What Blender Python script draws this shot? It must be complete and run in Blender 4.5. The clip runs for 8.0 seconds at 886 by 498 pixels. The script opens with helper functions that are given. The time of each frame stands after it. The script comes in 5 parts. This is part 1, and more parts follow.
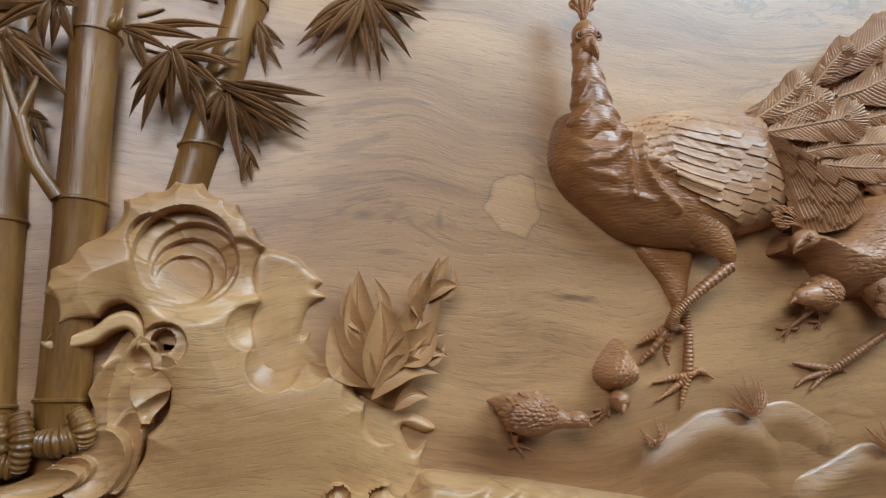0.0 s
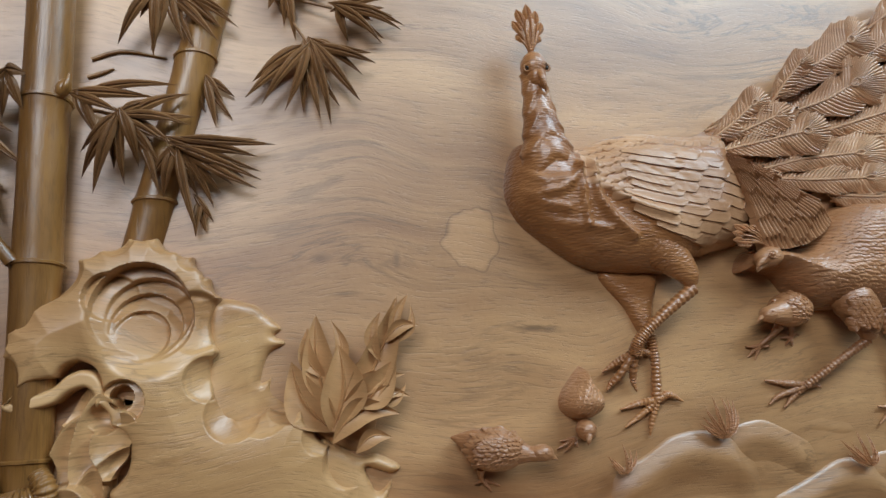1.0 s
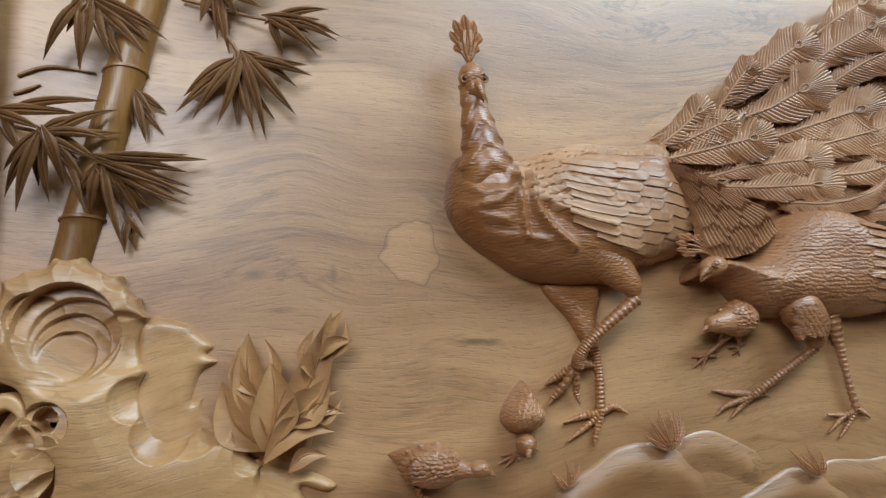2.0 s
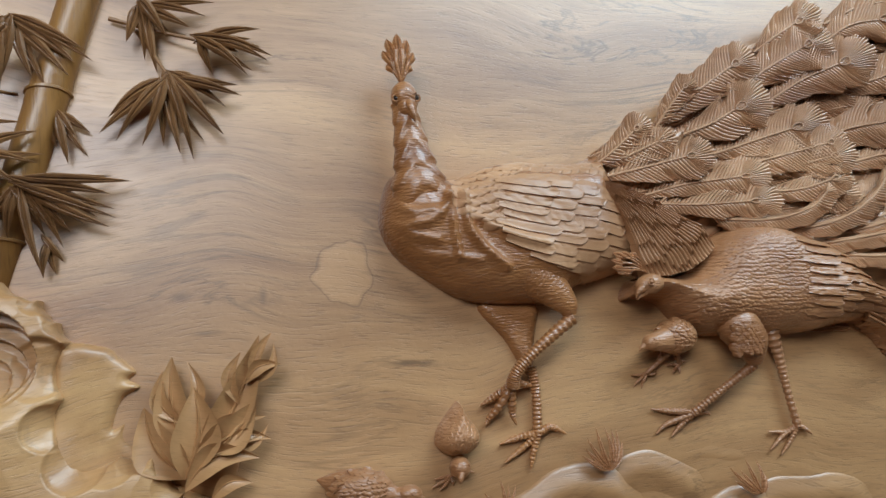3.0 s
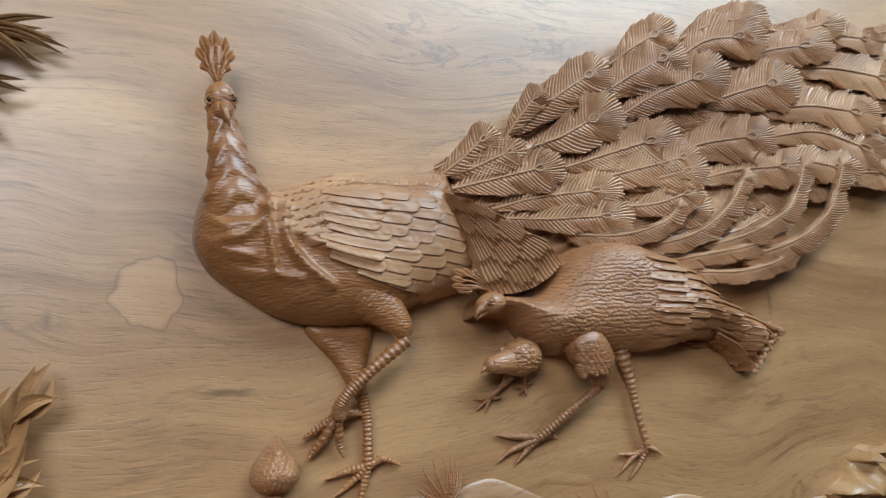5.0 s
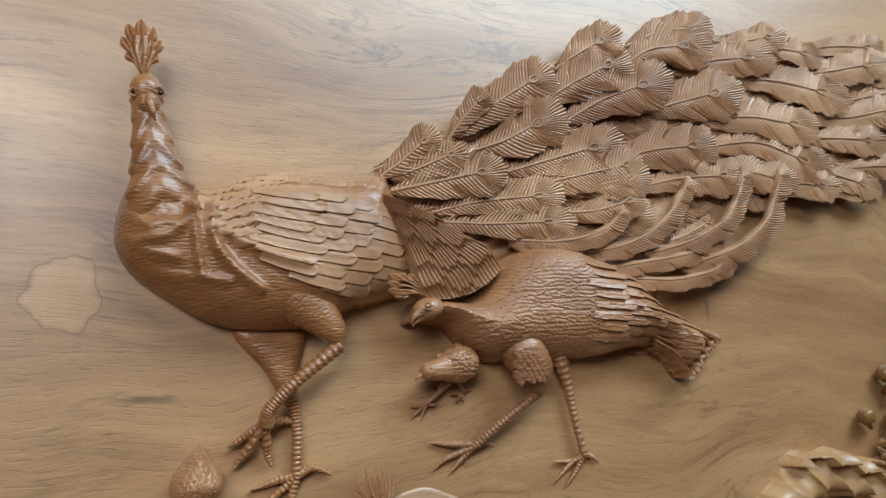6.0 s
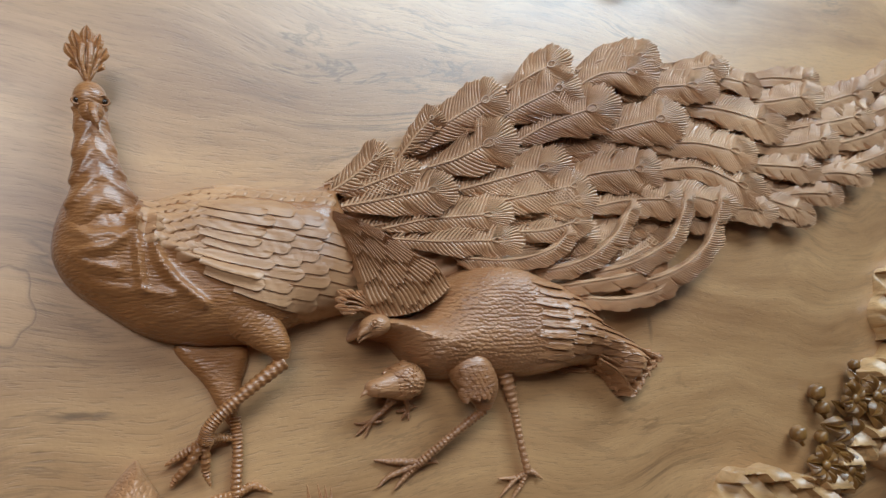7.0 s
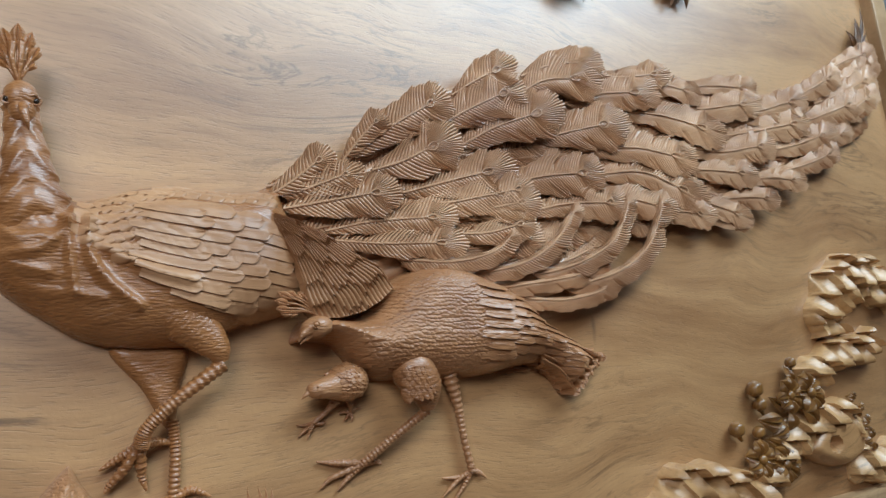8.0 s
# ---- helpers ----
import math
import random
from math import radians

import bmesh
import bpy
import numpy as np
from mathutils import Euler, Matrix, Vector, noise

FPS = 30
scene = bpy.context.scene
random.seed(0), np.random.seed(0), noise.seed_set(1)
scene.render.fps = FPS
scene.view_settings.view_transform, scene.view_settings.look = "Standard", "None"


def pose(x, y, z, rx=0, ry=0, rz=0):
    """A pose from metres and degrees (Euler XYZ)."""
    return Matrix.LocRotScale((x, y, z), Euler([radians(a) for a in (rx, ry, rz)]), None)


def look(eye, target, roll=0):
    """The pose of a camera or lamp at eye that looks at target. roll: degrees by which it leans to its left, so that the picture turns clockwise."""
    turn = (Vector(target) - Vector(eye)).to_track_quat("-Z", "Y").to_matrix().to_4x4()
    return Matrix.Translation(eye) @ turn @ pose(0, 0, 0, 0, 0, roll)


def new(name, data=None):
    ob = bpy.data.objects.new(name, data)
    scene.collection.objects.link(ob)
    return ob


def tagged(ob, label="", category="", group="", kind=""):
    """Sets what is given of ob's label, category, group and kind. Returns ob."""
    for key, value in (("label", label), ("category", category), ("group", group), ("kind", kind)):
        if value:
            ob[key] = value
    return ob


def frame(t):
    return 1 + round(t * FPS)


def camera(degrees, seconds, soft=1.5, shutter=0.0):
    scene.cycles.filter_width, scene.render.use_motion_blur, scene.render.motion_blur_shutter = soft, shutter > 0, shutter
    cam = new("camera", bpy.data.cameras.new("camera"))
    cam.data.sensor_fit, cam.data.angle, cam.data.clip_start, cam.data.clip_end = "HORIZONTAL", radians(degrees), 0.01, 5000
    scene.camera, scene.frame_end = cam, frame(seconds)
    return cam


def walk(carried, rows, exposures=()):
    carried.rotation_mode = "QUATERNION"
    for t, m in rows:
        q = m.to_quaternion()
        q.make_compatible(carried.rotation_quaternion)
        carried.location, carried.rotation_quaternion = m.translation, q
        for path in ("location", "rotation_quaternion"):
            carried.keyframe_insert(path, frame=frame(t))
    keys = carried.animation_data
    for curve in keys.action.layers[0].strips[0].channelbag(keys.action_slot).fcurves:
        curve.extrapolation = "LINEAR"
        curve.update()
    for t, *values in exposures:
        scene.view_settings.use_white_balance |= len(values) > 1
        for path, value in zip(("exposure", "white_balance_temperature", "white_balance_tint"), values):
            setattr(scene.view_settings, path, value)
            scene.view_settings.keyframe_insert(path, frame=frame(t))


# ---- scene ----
cam = camera(68.0, 8.0)
PATH = [
    (0, (-0.266, -0.691, 1.273), (0.23, 1.224, 1.568), 0.5),
    (0.5, (-0.235, -0.702, 1.291), (0.234, 1.22, 1.586), -1.1),
    (1, (-0.206, -0.716, 1.304), (0.245, 1.206, 1.623), -2.3),
    (1.5, (-0.173, -0.721, 1.315), (0.28, 1.203, 1.621), -2.7),
    (3, (-0.082, -0.733, 1.321), (0.424, 1.168, 1.681), -3.7),
    (3.5, (-0.051, -0.734, 1.327), (0.497, 1.154, 1.694), -4.0),
    (4, (-0.014, -0.729, 1.329), (0.588, 1.143, 1.695), -4.3),
    (4.5, (0.016, -0.72, 1.329), (0.672, 1.132, 1.704), -4.6),
    (6, (0.067, -0.71, 1.336), (0.892, 1.075, 1.7), -4.4),
    (6.5, (0.071, -0.712, 1.339), (0.956, 1.042, 1.71), -4.0),
    (7, (0.073, -0.719, 1.342), (1.016, 1.002, 1.729), -3.9),
    (7.5, (0.08, -0.727, 1.339), (1.077, 0.96, 1.738), -4.2),
    (8, (0.09, -0.737, 1.334), (1.129, 0.926, 1.73), -4.7),
]
walk(cam, [(t, look(eye, target, roll)) for t, eye, target, roll in PATH])

# ---- world, lights, exposure ----
world = bpy.data.worlds.new("World")
scene.world = world
world.use_nodes = True
sky = world.node_tree.nodes.new("ShaderNodeTexSky")
sky.sky_type, sky.sun_disc = "NISHITA", False
sky.sun_elevation, sky.sun_rotation = radians(40), radians(200)
world.node_tree.links.new(sky.outputs[0], world.node_tree.nodes["Background"].inputs[0])
world.node_tree.nodes["Background"].inputs[1].default_value = 0.08


def area_light(name, eye, target, wide, high, watts, colour):
    lamp = bpy.data.lights.new(name, "AREA")
    lamp.shape, lamp.size, lamp.size_y, lamp.energy, lamp.color = "RECTANGLE", wide, high, watts, colour
    ob = new(name, lamp)
    ob.matrix_world = look(eye, target)
    return ob


# The sky's light through the wide window of the south wall.
area_light("window_light_wide", (2.0, -2.27, 4.05), (0.75, 0, 1.6), 3.4, 1.5, 365, (0.62, 0.83, 1.0))
# Fill lamp added to brighten the board's left; no such window is known.
area_light("fill_light_left", (-0.9, -2.27, 2.45), (0.0, 0, 1.45), 1.4, 0.8, 72, (0.80, 0.90, 1.0))
scene.view_settings.exposure = -0.70

# ---- materials ----


def node_mat(name):
    m = bpy.data.materials.new(name)
    m.use_nodes = True
    nt = m.node_tree
    return m, nt, nt.nodes["Principled BSDF"]


def wood(name, dark, light, rough=0.34, grain=(1.2, 8.0, 16.0), bump=0.25, streak=0.5, seed=0.0, coat=0.25, knots=(), chisel=0.0, rings=0.06, haze=0.26):
    """Carved teak: grain stretched along x, broad tone patches, fine pores and tool marks as bump."""
    m, nt, bsdf = node_mat(name)
    dark, light = (tuple(c * k for c, k in zip(tone, (0.962, 1.0, 1.16))) for tone in (dark, light))
    N, L = nt.nodes.new, nt.links.new

    def mix(fac, a, b, kind="MIX"):
        n = N("ShaderNodeMix")
        n.data_type, n.blend_type = "RGBA", kind
        for sock, v in ((n.inputs[0], fac), (n.inputs[6], a), (n.inputs[7], b)):
            if isinstance(v, bpy.types.NodeSocket):
                L(v, sock)
            elif isinstance(v, (int, float)):
                sock.default_value = v
            else:
                sock.default_value = (*v, 1)
        return n.outputs[2]

    def noise_tex(vec, scale, detail=3.0, distort=0.0, rough_n=0.55):
        n = N("ShaderNodeTexNoise")
        n.inputs["Scale"].default_value, n.inputs["Detail"].default_value = scale, detail
        n.inputs["Distortion"].default_value, n.inputs["Roughness"].default_value = distort, rough_n
        L(vec, n.inputs["Vector"])
        return n.outputs["Fac"]

    def ramp(fac, *stops):
        n = N("ShaderNodeValToRGB")
        els = n.color_ramp.elements
        while len(els) < len(stops):
            els.new(0.5)
        for e, (p, v) in zip(els, stops):
            e.position, e.color = p, (v, v, v, 1) if isinstance(v, (int, float)) else (*v, 1)
        L(fac, n.inputs[0])
        return n.outputs[0]

    def calc(op, a, b=0.0, c=None):
        n = N("ShaderNodeMath")
        n.operation = op
        for sock, v in zip(n.inputs, (a, b, c)):
            if isinstance(v, bpy.types.NodeSocket):
                L(v, sock)
            elif v is not None:
                sock.default_value = v
        return n.outputs[0]

    geo = N("ShaderNodeNewGeometry").outputs["Position"]
    warp = N("ShaderNodeTexNoise")
    warp.inputs["Scale"].default_value, warp.inputs["Detail"].default_value = 2.2, 2.0
    L(geo, warp.inputs["Vector"])
    shift = N("ShaderNodeVectorMath")
    shift.operation = "MULTIPLY_ADD"
    L(warp.outputs["Color"], shift.inputs[0])
    shift.inputs[1].default_value = (0.0, 0.0, 0.2) if grain[0] < 7 else (0.03, 0.0, 0.0)
    L(geo, shift.inputs[2])
    mapping = N("ShaderNodeMapping")
    mapping.inputs["Scale"].default_value = grain
    mapping.inputs["Location"].default_value = (seed, seed * 0.7, seed * 1.3)
    L(shift.outputs[0], mapping.inputs["Vector"])
    g = mapping.outputs[0]
    broad = noise_tex(g, 0.9, 4.0, 0.5)
    lines = noise_tex(g, 5.5, 5.0, 0.3, 0.65)
    tone = calc("ADD", calc("MULTIPLY", broad, 0.68), calc("MULTIPLY", lines, 0.32))
    col = mix(ramp(tone, (0.38, 0.0), (0.61, 1.0)), dark, light)
    # thin dark mineral streaks, sparse
    thin = noise_tex(g, 2.6, 6.0, 1.1, 0.6)
    streaks = ramp(thin, (0.475, 0.0), (0.5, 1.0), (0.525, 0.0))
    patch = ramp(noise_tex(geo, 3.3, 2.0), (0.44, 0.0), (0.62, 1.0))
    col = mix(calc("MULTIPLY", calc("MULTIPLY", streaks, patch), streak), col, tuple(c * 0.35 for c in dark))
    # fine crisp year lines
    fmap = N("ShaderNodeMapping")
    fmap.inputs["Scale"].default_value = (7.0, 20.0, 210.0) if grain[0] < 7 else (260.0, 20.0, 7.0)
    L(shift.outputs[0], fmap.inputs["Vector"])
    fine = noise_tex(fmap.outputs[0], 1.0, 4.0, 0.0, 0.7)
    col = mix(calc("MULTIPLY", ramp(fine, (0.36, 1.0), (0.52, 0.0)), rings), col, tuple(c * 0.6 for c in dark))
    col = mix(calc("MULTIPLY", ramp(fine, (0.52, 0.0), (0.68, 1.0)), rings * 0.7), col, tuple(min(1, c * 1.15) for c in light))
    # pores: short dashes along the grain
    pmap = N("ShaderNodeMapping")
    pmap.inputs["Scale"].default_value = (42.0, 60.0, 520.0) if grain[0] < 7 else (520.0, 60.0, 42.0)
    L(shift.outputs[0], pmap.inputs["Vector"])
    pores = ramp(noise_tex(pmap.outputs[0], 1.0, 2.0), (0.55, 0.0), (0.66, 1.0))
    col = mix(calc("MULTIPLY", pores, 0.08 + rings * 1.2), col, tuple(c * 0.45 for c in dark))
    for cx, cz, rx, rz, pale in knots:
        off = N("ShaderNodeVectorMath")
        off.operation = "MULTIPLY_ADD"
        wob = N("ShaderNodeTexNoise")
        wob.inputs["Scale"].default_value, wob.inputs["Detail"].default_value = 15.0, 3.0
        L(geo, wob.inputs["Vector"])
        L(wob.outputs["Color"], off.inputs[0])
        off.inputs[1].default_value = (rx * 2.2, 0.0, rz * 2.2)
        L(geo, off.inputs[2])
        place = N("ShaderNodeVectorMath")
        place.operation = "SUBTRACT"
        L(off.outputs[0], place.inputs[0])
        place.inputs[1].default_value = (cx + rx * 1.1, 0.0, cz + rz * 1.1)
        scale_n = N("ShaderNodeVectorMath")
        scale_n.operation = "MULTIPLY"
        L(place.outputs[0], scale_n.inputs[0])
        scale_n.inputs[1].default_value = (1 / rx, 0.0, 1 / rz)
        length = N("ShaderNodeVectorMath")
        length.operation = "LENGTH"
        L(scale_n.outputs[0], length.inputs[0])
        r = length.outputs["Value"]
        if pale:
            col = mix(calc("MULTIPLY", ramp(r, (0.80, 1.0), (0.95, 0.0)), 0.4), col, tuple(min(1, c * 1.2) for c in light))
            col = mix(calc("MULTIPLY", ramp(r, (0.90, 0.0), (0.97, 1.0), (1.03, 0.0)), 0.55), col, tuple(c * 0.5 for c in dark))
        else:
            col = mix(calc("MULTIPLY", ramp(r, (0.2, 1.0), (1.0, 0.0)), 0.6), col, tuple(c * 0.4 for c in dark))
    L(col, bsdf.inputs["Base Color"])
    wear = noise_tex(geo, 21.0, 3.0)
    L(calc("ADD", calc("MULTIPLY", wear, 0.22), rough - 0.11), bsdf.inputs["Roughness"])
    bsdf.inputs["Coat Weight"].default_value, bsdf.inputs["Coat Roughness"].default_value = coat, haze
    height = calc("ADD", calc("MULTIPLY", fine, rings * 4.0), calc("ADD", calc("MULTIPLY", pores, -0.5), calc("MULTIPLY", noise_tex(geo, 130.0, 3.0), 0.5)))
    if chisel:
        cmap = N("ShaderNodeMapping")
        cmap.inputs["Scale"].default_value = (110.0, 110.0, 420.0)
        cmap.inputs["Rotation"].default_value = (0.0, 0.5, 0.0)
        L(geo, cmap.inputs["Vector"])
        cuts = N("ShaderNodeTexVoronoi")
        cuts.inputs["Scale"].default_value = 1.0
        L(cmap.outputs[0], cuts.inputs["Vector"])
        height = calc("ADD", height, calc("MULTIPLY", calc("SUBTRACT", 0.7, cuts.outputs["Distance"]), chisel))
    b = N("ShaderNodeBump")
    b.inputs["Strength"].default_value, b.inputs["Distance"].default_value = bump, 0.0012
    L(height, b.inputs["Height"])
    L(b.outputs[0], bsdf.inputs["Normal"])
    return m


BOARD = wood("board_teak", (0.305, 0.128, 0.038), (0.560, 0.285, 0.104), 0.42, (1.0, 6.0, 7.0), 0.32, 0.65, coat=1.0, rings=0.14, haze=0.40,
             knots=((-0.004, 1.43, 0.033, 0.033, True), (-0.09, 1.41, 0.006, 0.014, False), (-0.172, 1.413, 0.014, 0.007, False),
                    (0.066, 1.33, 0.03, 0.004, False), (0.808, 1.396, 0.006, 0.022, False), (-0.15, 1.374, 0.022, 0.004, False)))
FEATHER = wood("carved_feather_teak", (0.44, 0.212, 0.092), (0.68, 0.384, 0.182), 0.38, (3.0, 6.0, 9.0), 0.25, 0.2, 3.0, 0.5)
BIRD = wood("carved_bird_teak", (0.26, 0.088, 0.021), (0.48, 0.196, 0.058), 0.36, (4.0, 6.0, 7.0), 0.55, 0.2, 5.0, 0.6, chisel=1.6, rings=0.02)
WING = wood("carved_wing_teak", (0.36, 0.157, 0.057), (0.60, 0.312, 0.136), 0.46, (3.0, 6.0, 9.0), 0.3, 0.2, 4.0, 0.2)
PLUMAGE = wood("carved_plumage_teak", (0.30, 0.113, 0.036), (0.53, 0.242, 0.092), 0.38, (4.0, 6.0, 7.0), 0.55, 0.2, 6.0, 0.35, chisel=1.3, rings=0.03)
BAMBOO = wood("carved_bamboo_teak", (0.12, 0.043, 0.007), (0.33, 0.145, 0.032), 0.34, (9.0, 6.0, 1.6), 0.3, 0.3, 7.0, 0.25, rings=0.10)
LEAF = wood("carved_leaf_teak", (0.09, 0.033, 0.008), (0.27, 0.120, 0.038), 0.40, (5.0, 6.0, 6.0), 0.35, 0.2, 9.0, 0.1)
ROCK = wood("carved_rock_teak", (0.40, 0.186, 0.060), (0.64, 0.350, 0.130), 0.40, (1.4, 6.0, 6.0), 0.3, 0.45, 11.0, 0.25, rings=0.12)
HILL = wood("carved_plant_teak", (0.32, 0.138, 0.042), (0.54, 0.270, 0.096), 0.42, (1.4, 6.0, 6.0), 0.25, 0.4, 13.0, 0.2)
RIM = wood("frame_teak", (0.34, 0.18, 0.07), (0.52, 0.31, 0.14), 0.4, (2.0, 8.0, 5.0), 0.25, 0.3, 15.0)


def plain(name, colour, rough, scale=6.0, vary=0.2):
    m, nt, bsdf = node_mat(name)
    n = nt.nodes.new("ShaderNodeTexNoise")
    n.inputs["Scale"].default_value, n.inputs["Detail"].default_value = scale, 5.0
    r = nt.nodes.new("ShaderNodeValToRGB")
    r.color_ramp.elements[0].position, r.color_ramp.elements[1].position = 0.3, 0.7
    r.color_ramp.elements[0].color = (*[c * (1 - vary) for c in colour], 1)
    r.color_ramp.elements[1].color = (*[min(1, c * (1 + vary)) for c in colour], 1)
    nt.links.new(n.outputs["Fac"], r.inputs[0])
    nt.links.new(r.outputs[0], bsdf.inputs["Base Color"])
    bsdf.inputs["Roughness"].default_value = rough
    return m


PLASTER = plain("grey_plaster", (0.10, 0.095, 0.09), 0.9, 3.0, 0.06)
FLOORING = plain("timber_floor", (0.16, 0.09, 0.05), 0.5, 4.0, 0.25)
CEILING = plain("ceiling_plaster", (0.16, 0.155, 0.15), 0.9, 3.0, 0.05)
EYE_BLACK = plain("dark_eye", (0.03, 0.015, 0.008), 0.2, 40.0, 0.2)

# ---- modelling tools: x along the board, z up, d out of the board ----


class Carve:
    """Gathers pieces of one mesh."""

    def __init__(self):
        self.v, self.f, self.n, self.slot, self.slots = [], [], 0, 0, []

    def add(self, verts, faces):
        verts = np.asarray(verts, float)
        self.v.append(verts)
        self.f += [tuple(int(i) + self.n for i in f) for f in faces]
        self.n += len(verts)
        self.slots += [self.slot] * len(faces)

    def mesh(self, name):
        me = bpy.data.meshes.new(name)
        xdz = np.vstack(self.v)
        me.from_pydata(np.c_[xdz[:, 0], -xdz[:, 1], xdz[:, 2]].tolist(), [], self.f)
        bm = bmesh.new()
        bm.from_mesh(me)
        bmesh.ops.recalc_face_normals(bm, faces=bm.faces)
        bm.to_mesh(me)
        bm.free()
        if any(self.slots):
            me.polygons.foreach_set("material_index", self.slots)
        me.shade_smooth()
        me.set_sharp_from_angle(angle=radians(50))
        return me


def part(name, carve, material, parent=None, label=""):
    me = carve.mesh(name) if isinstance(carve, Carve) else carve
    if not me.materials:
        for one in material if isinstance(material, tuple) else (material,):
            me.materials.append(one)
    ob = new(name, me)
    if parent is not None:
        ob.parent = parent
        ob.matrix_parent_inverse = parent.matrix_world.inverted()
    return tagged(ob, label)


def thing(name, x, z, label, category, group="", kind=""):
    ob = new(name)
    ob.empty_display_size = 0.02
    ob.matrix_world = Matrix.Translation((x, 0, z))
    bpy.context.view_layer.update()
    return tagged(ob, label, category, group, kind)


def spline(points, n, closed=False):
    """Catmull-Rom through the points, n samples."""
    p = np.asarray(points, float)
    k = len(p)
    if closed:
        q = np.vstack([p[-1], p, p[0], p[1]])
        segs = k
    else:
        q = np.vstack([2 * p[0] - p[1], p, 2 * p[-1] - p[-2]])
        segs = k - 1
    u = np.linspace(0, segs, n, endpoint=not closed)
    i = np.minimum(u.astype(int), segs - 1)
    t = (u - i)[:, None]
    a, b, c, d = q[i], q[i + 1], q[i + 2], q[i + 3]
    return 0.5 * (2 * b + (c - a) * t + (2 * a - 5 * b + 4 * c - d) * t * t + (3 * b - a - 3 * c + d) * t ** 3)


def bitten(points, sag=0.16, n=7):
    """A closed outline of sharp points with gouged, hollow edges between them."""
    p = np.asarray(points, float)
    out = []
    turn = np.sign(sum(p[i][0] * p[(i + 1) % len(p)][1] - p[(i + 1) % len(p)][0] * p[i][1] for i in range(len(p))))
    for i in range(len(p)):
        s, e = p[i], p[(i + 1) % len(p)]
        way = e - s
        inward = np.array((-way[1], way[0])) * turn
        k = sag if np.hypot(*way) < 0.07 else 0.02
        out += [s + way * u + inward * k * math.sin(u * math.pi) for u in np.linspace(0, 1, n, endpoint=False)]
    return np.array(out)


def edge_distance(poly, pts):
    """Distance of pts to the closed polygon, its nearest points, and whether inside."""
    a, b = poly, np.roll(poly, -1, 0)
    ab = b - a
    ll = np.maximum((ab ** 2).sum(1), 1e-12)
    best = np.full(len(pts), 9e9)
    near = np.zeros_like(pts)
    inside = np.zeros(len(pts), bool)
    for k in range(len(poly)):
        ap = pts - a[k]
        t = np.clip(ap @ ab[k] / ll[k], 0, 1)
        q = a[k] + t[:, None] * ab[k]
        dd = ((pts - q) ** 2).sum(1)
        m = dd < best
        best[m], near[m] = dd[m], q[m]
        cond = (a[k, 1] > pts[:, 1]) != (b[k, 1] > pts[:, 1])
        if cond.any():
            dz = b[k, 1] - a[k, 1]
            xx = a[k, 0] + (pts[:, 1] - a[k, 1]) / (dz if dz else 1e-12) * ab[k, 0]
            inside ^= cond & (pts[:, 0] < xx)
    return np.sqrt(best), near, inside


def dome(dist, r, h, p=2.0):
    s = np.clip(dist / r, 0, 1)
    return h * (1 - (1 - s) ** p) ** (1 / p)


def smooth(a, b, x):
    t = np.clip((x - a) / (b - a), 0, 1)
    return t * t * (3 - 2 * t)


def wavy(x, z, scale, seed=0.0):
    """Cheap smooth noise for arrays, about -1 to 1."""
    s = scale
    return (np.sin(x * s + 1.7 * np.sin(z * s * 0.8 + seed)) + np.sin(z * s * 1.3 + 1.3 * np.sin(x * s * 0.7 + seed * 2)) + np.sin((x + z) * s * 0.6 + seed * 3)) / 3


def relief(carve, outline, step, height, floor=-0.003, soft=True, n=160):
    """A raised form with the given outline; height(x, z, dist) is its surface; side walls go down to the board."""
    poly = spline(outline, n, True) if soft else np.asarray(outline, float)
    lo, hi = poly.min(0) - step, poly.max(0) + step
    xs, zs = np.arange(lo[0], hi[0] + step, step), np.arange(lo[1], hi[1] + step, step)
    gx, gz = np.meshgrid(xs, zs, indexing="ij")
    pts = np.c_[gx.ravel(), gz.ravel()]
    dist, near, inside = edge_distance(poly, pts)
    idx = np.arange(len(pts)).reshape(gx.shape)
    c = np.stack([idx[:-1, :-1], idx[1:, :-1], idx[1:, 1:], idx[:-1, 1:]], -1).reshape(-1, 4)
    c = c[inside[c].any(1)]
    out = ~inside
    pts[out], dist[out] = near[out], 0
    used, inv = np.unique(c, return_inverse=True)
    c = inv.reshape(-1, 4)
    P, D = pts[used], dist[used]
    h = height(P[:, 0], P[:, 1], D)
    V = np.c_[P[:, 0], h, P[:, 1]]
    e = np.vstack([c[:, [0, 1]], c[:, [1, 2]], c[:, [2, 3]], c[:, [3, 0]]])
    key = np.sort(e, 1)
    _, first, count = np.unique(key, axis=0, return_index=True, return_counts=True)
    rim = e[first[count == 1]]
    low = V.copy()
    low[:, 1] = floor
    n0 = len(V)
    faces = [tuple(q) for q in c] + [(b, a, a + n0, b + n0) for a, b in rim]
    carve.add(np.vstack([V, low]), faces)


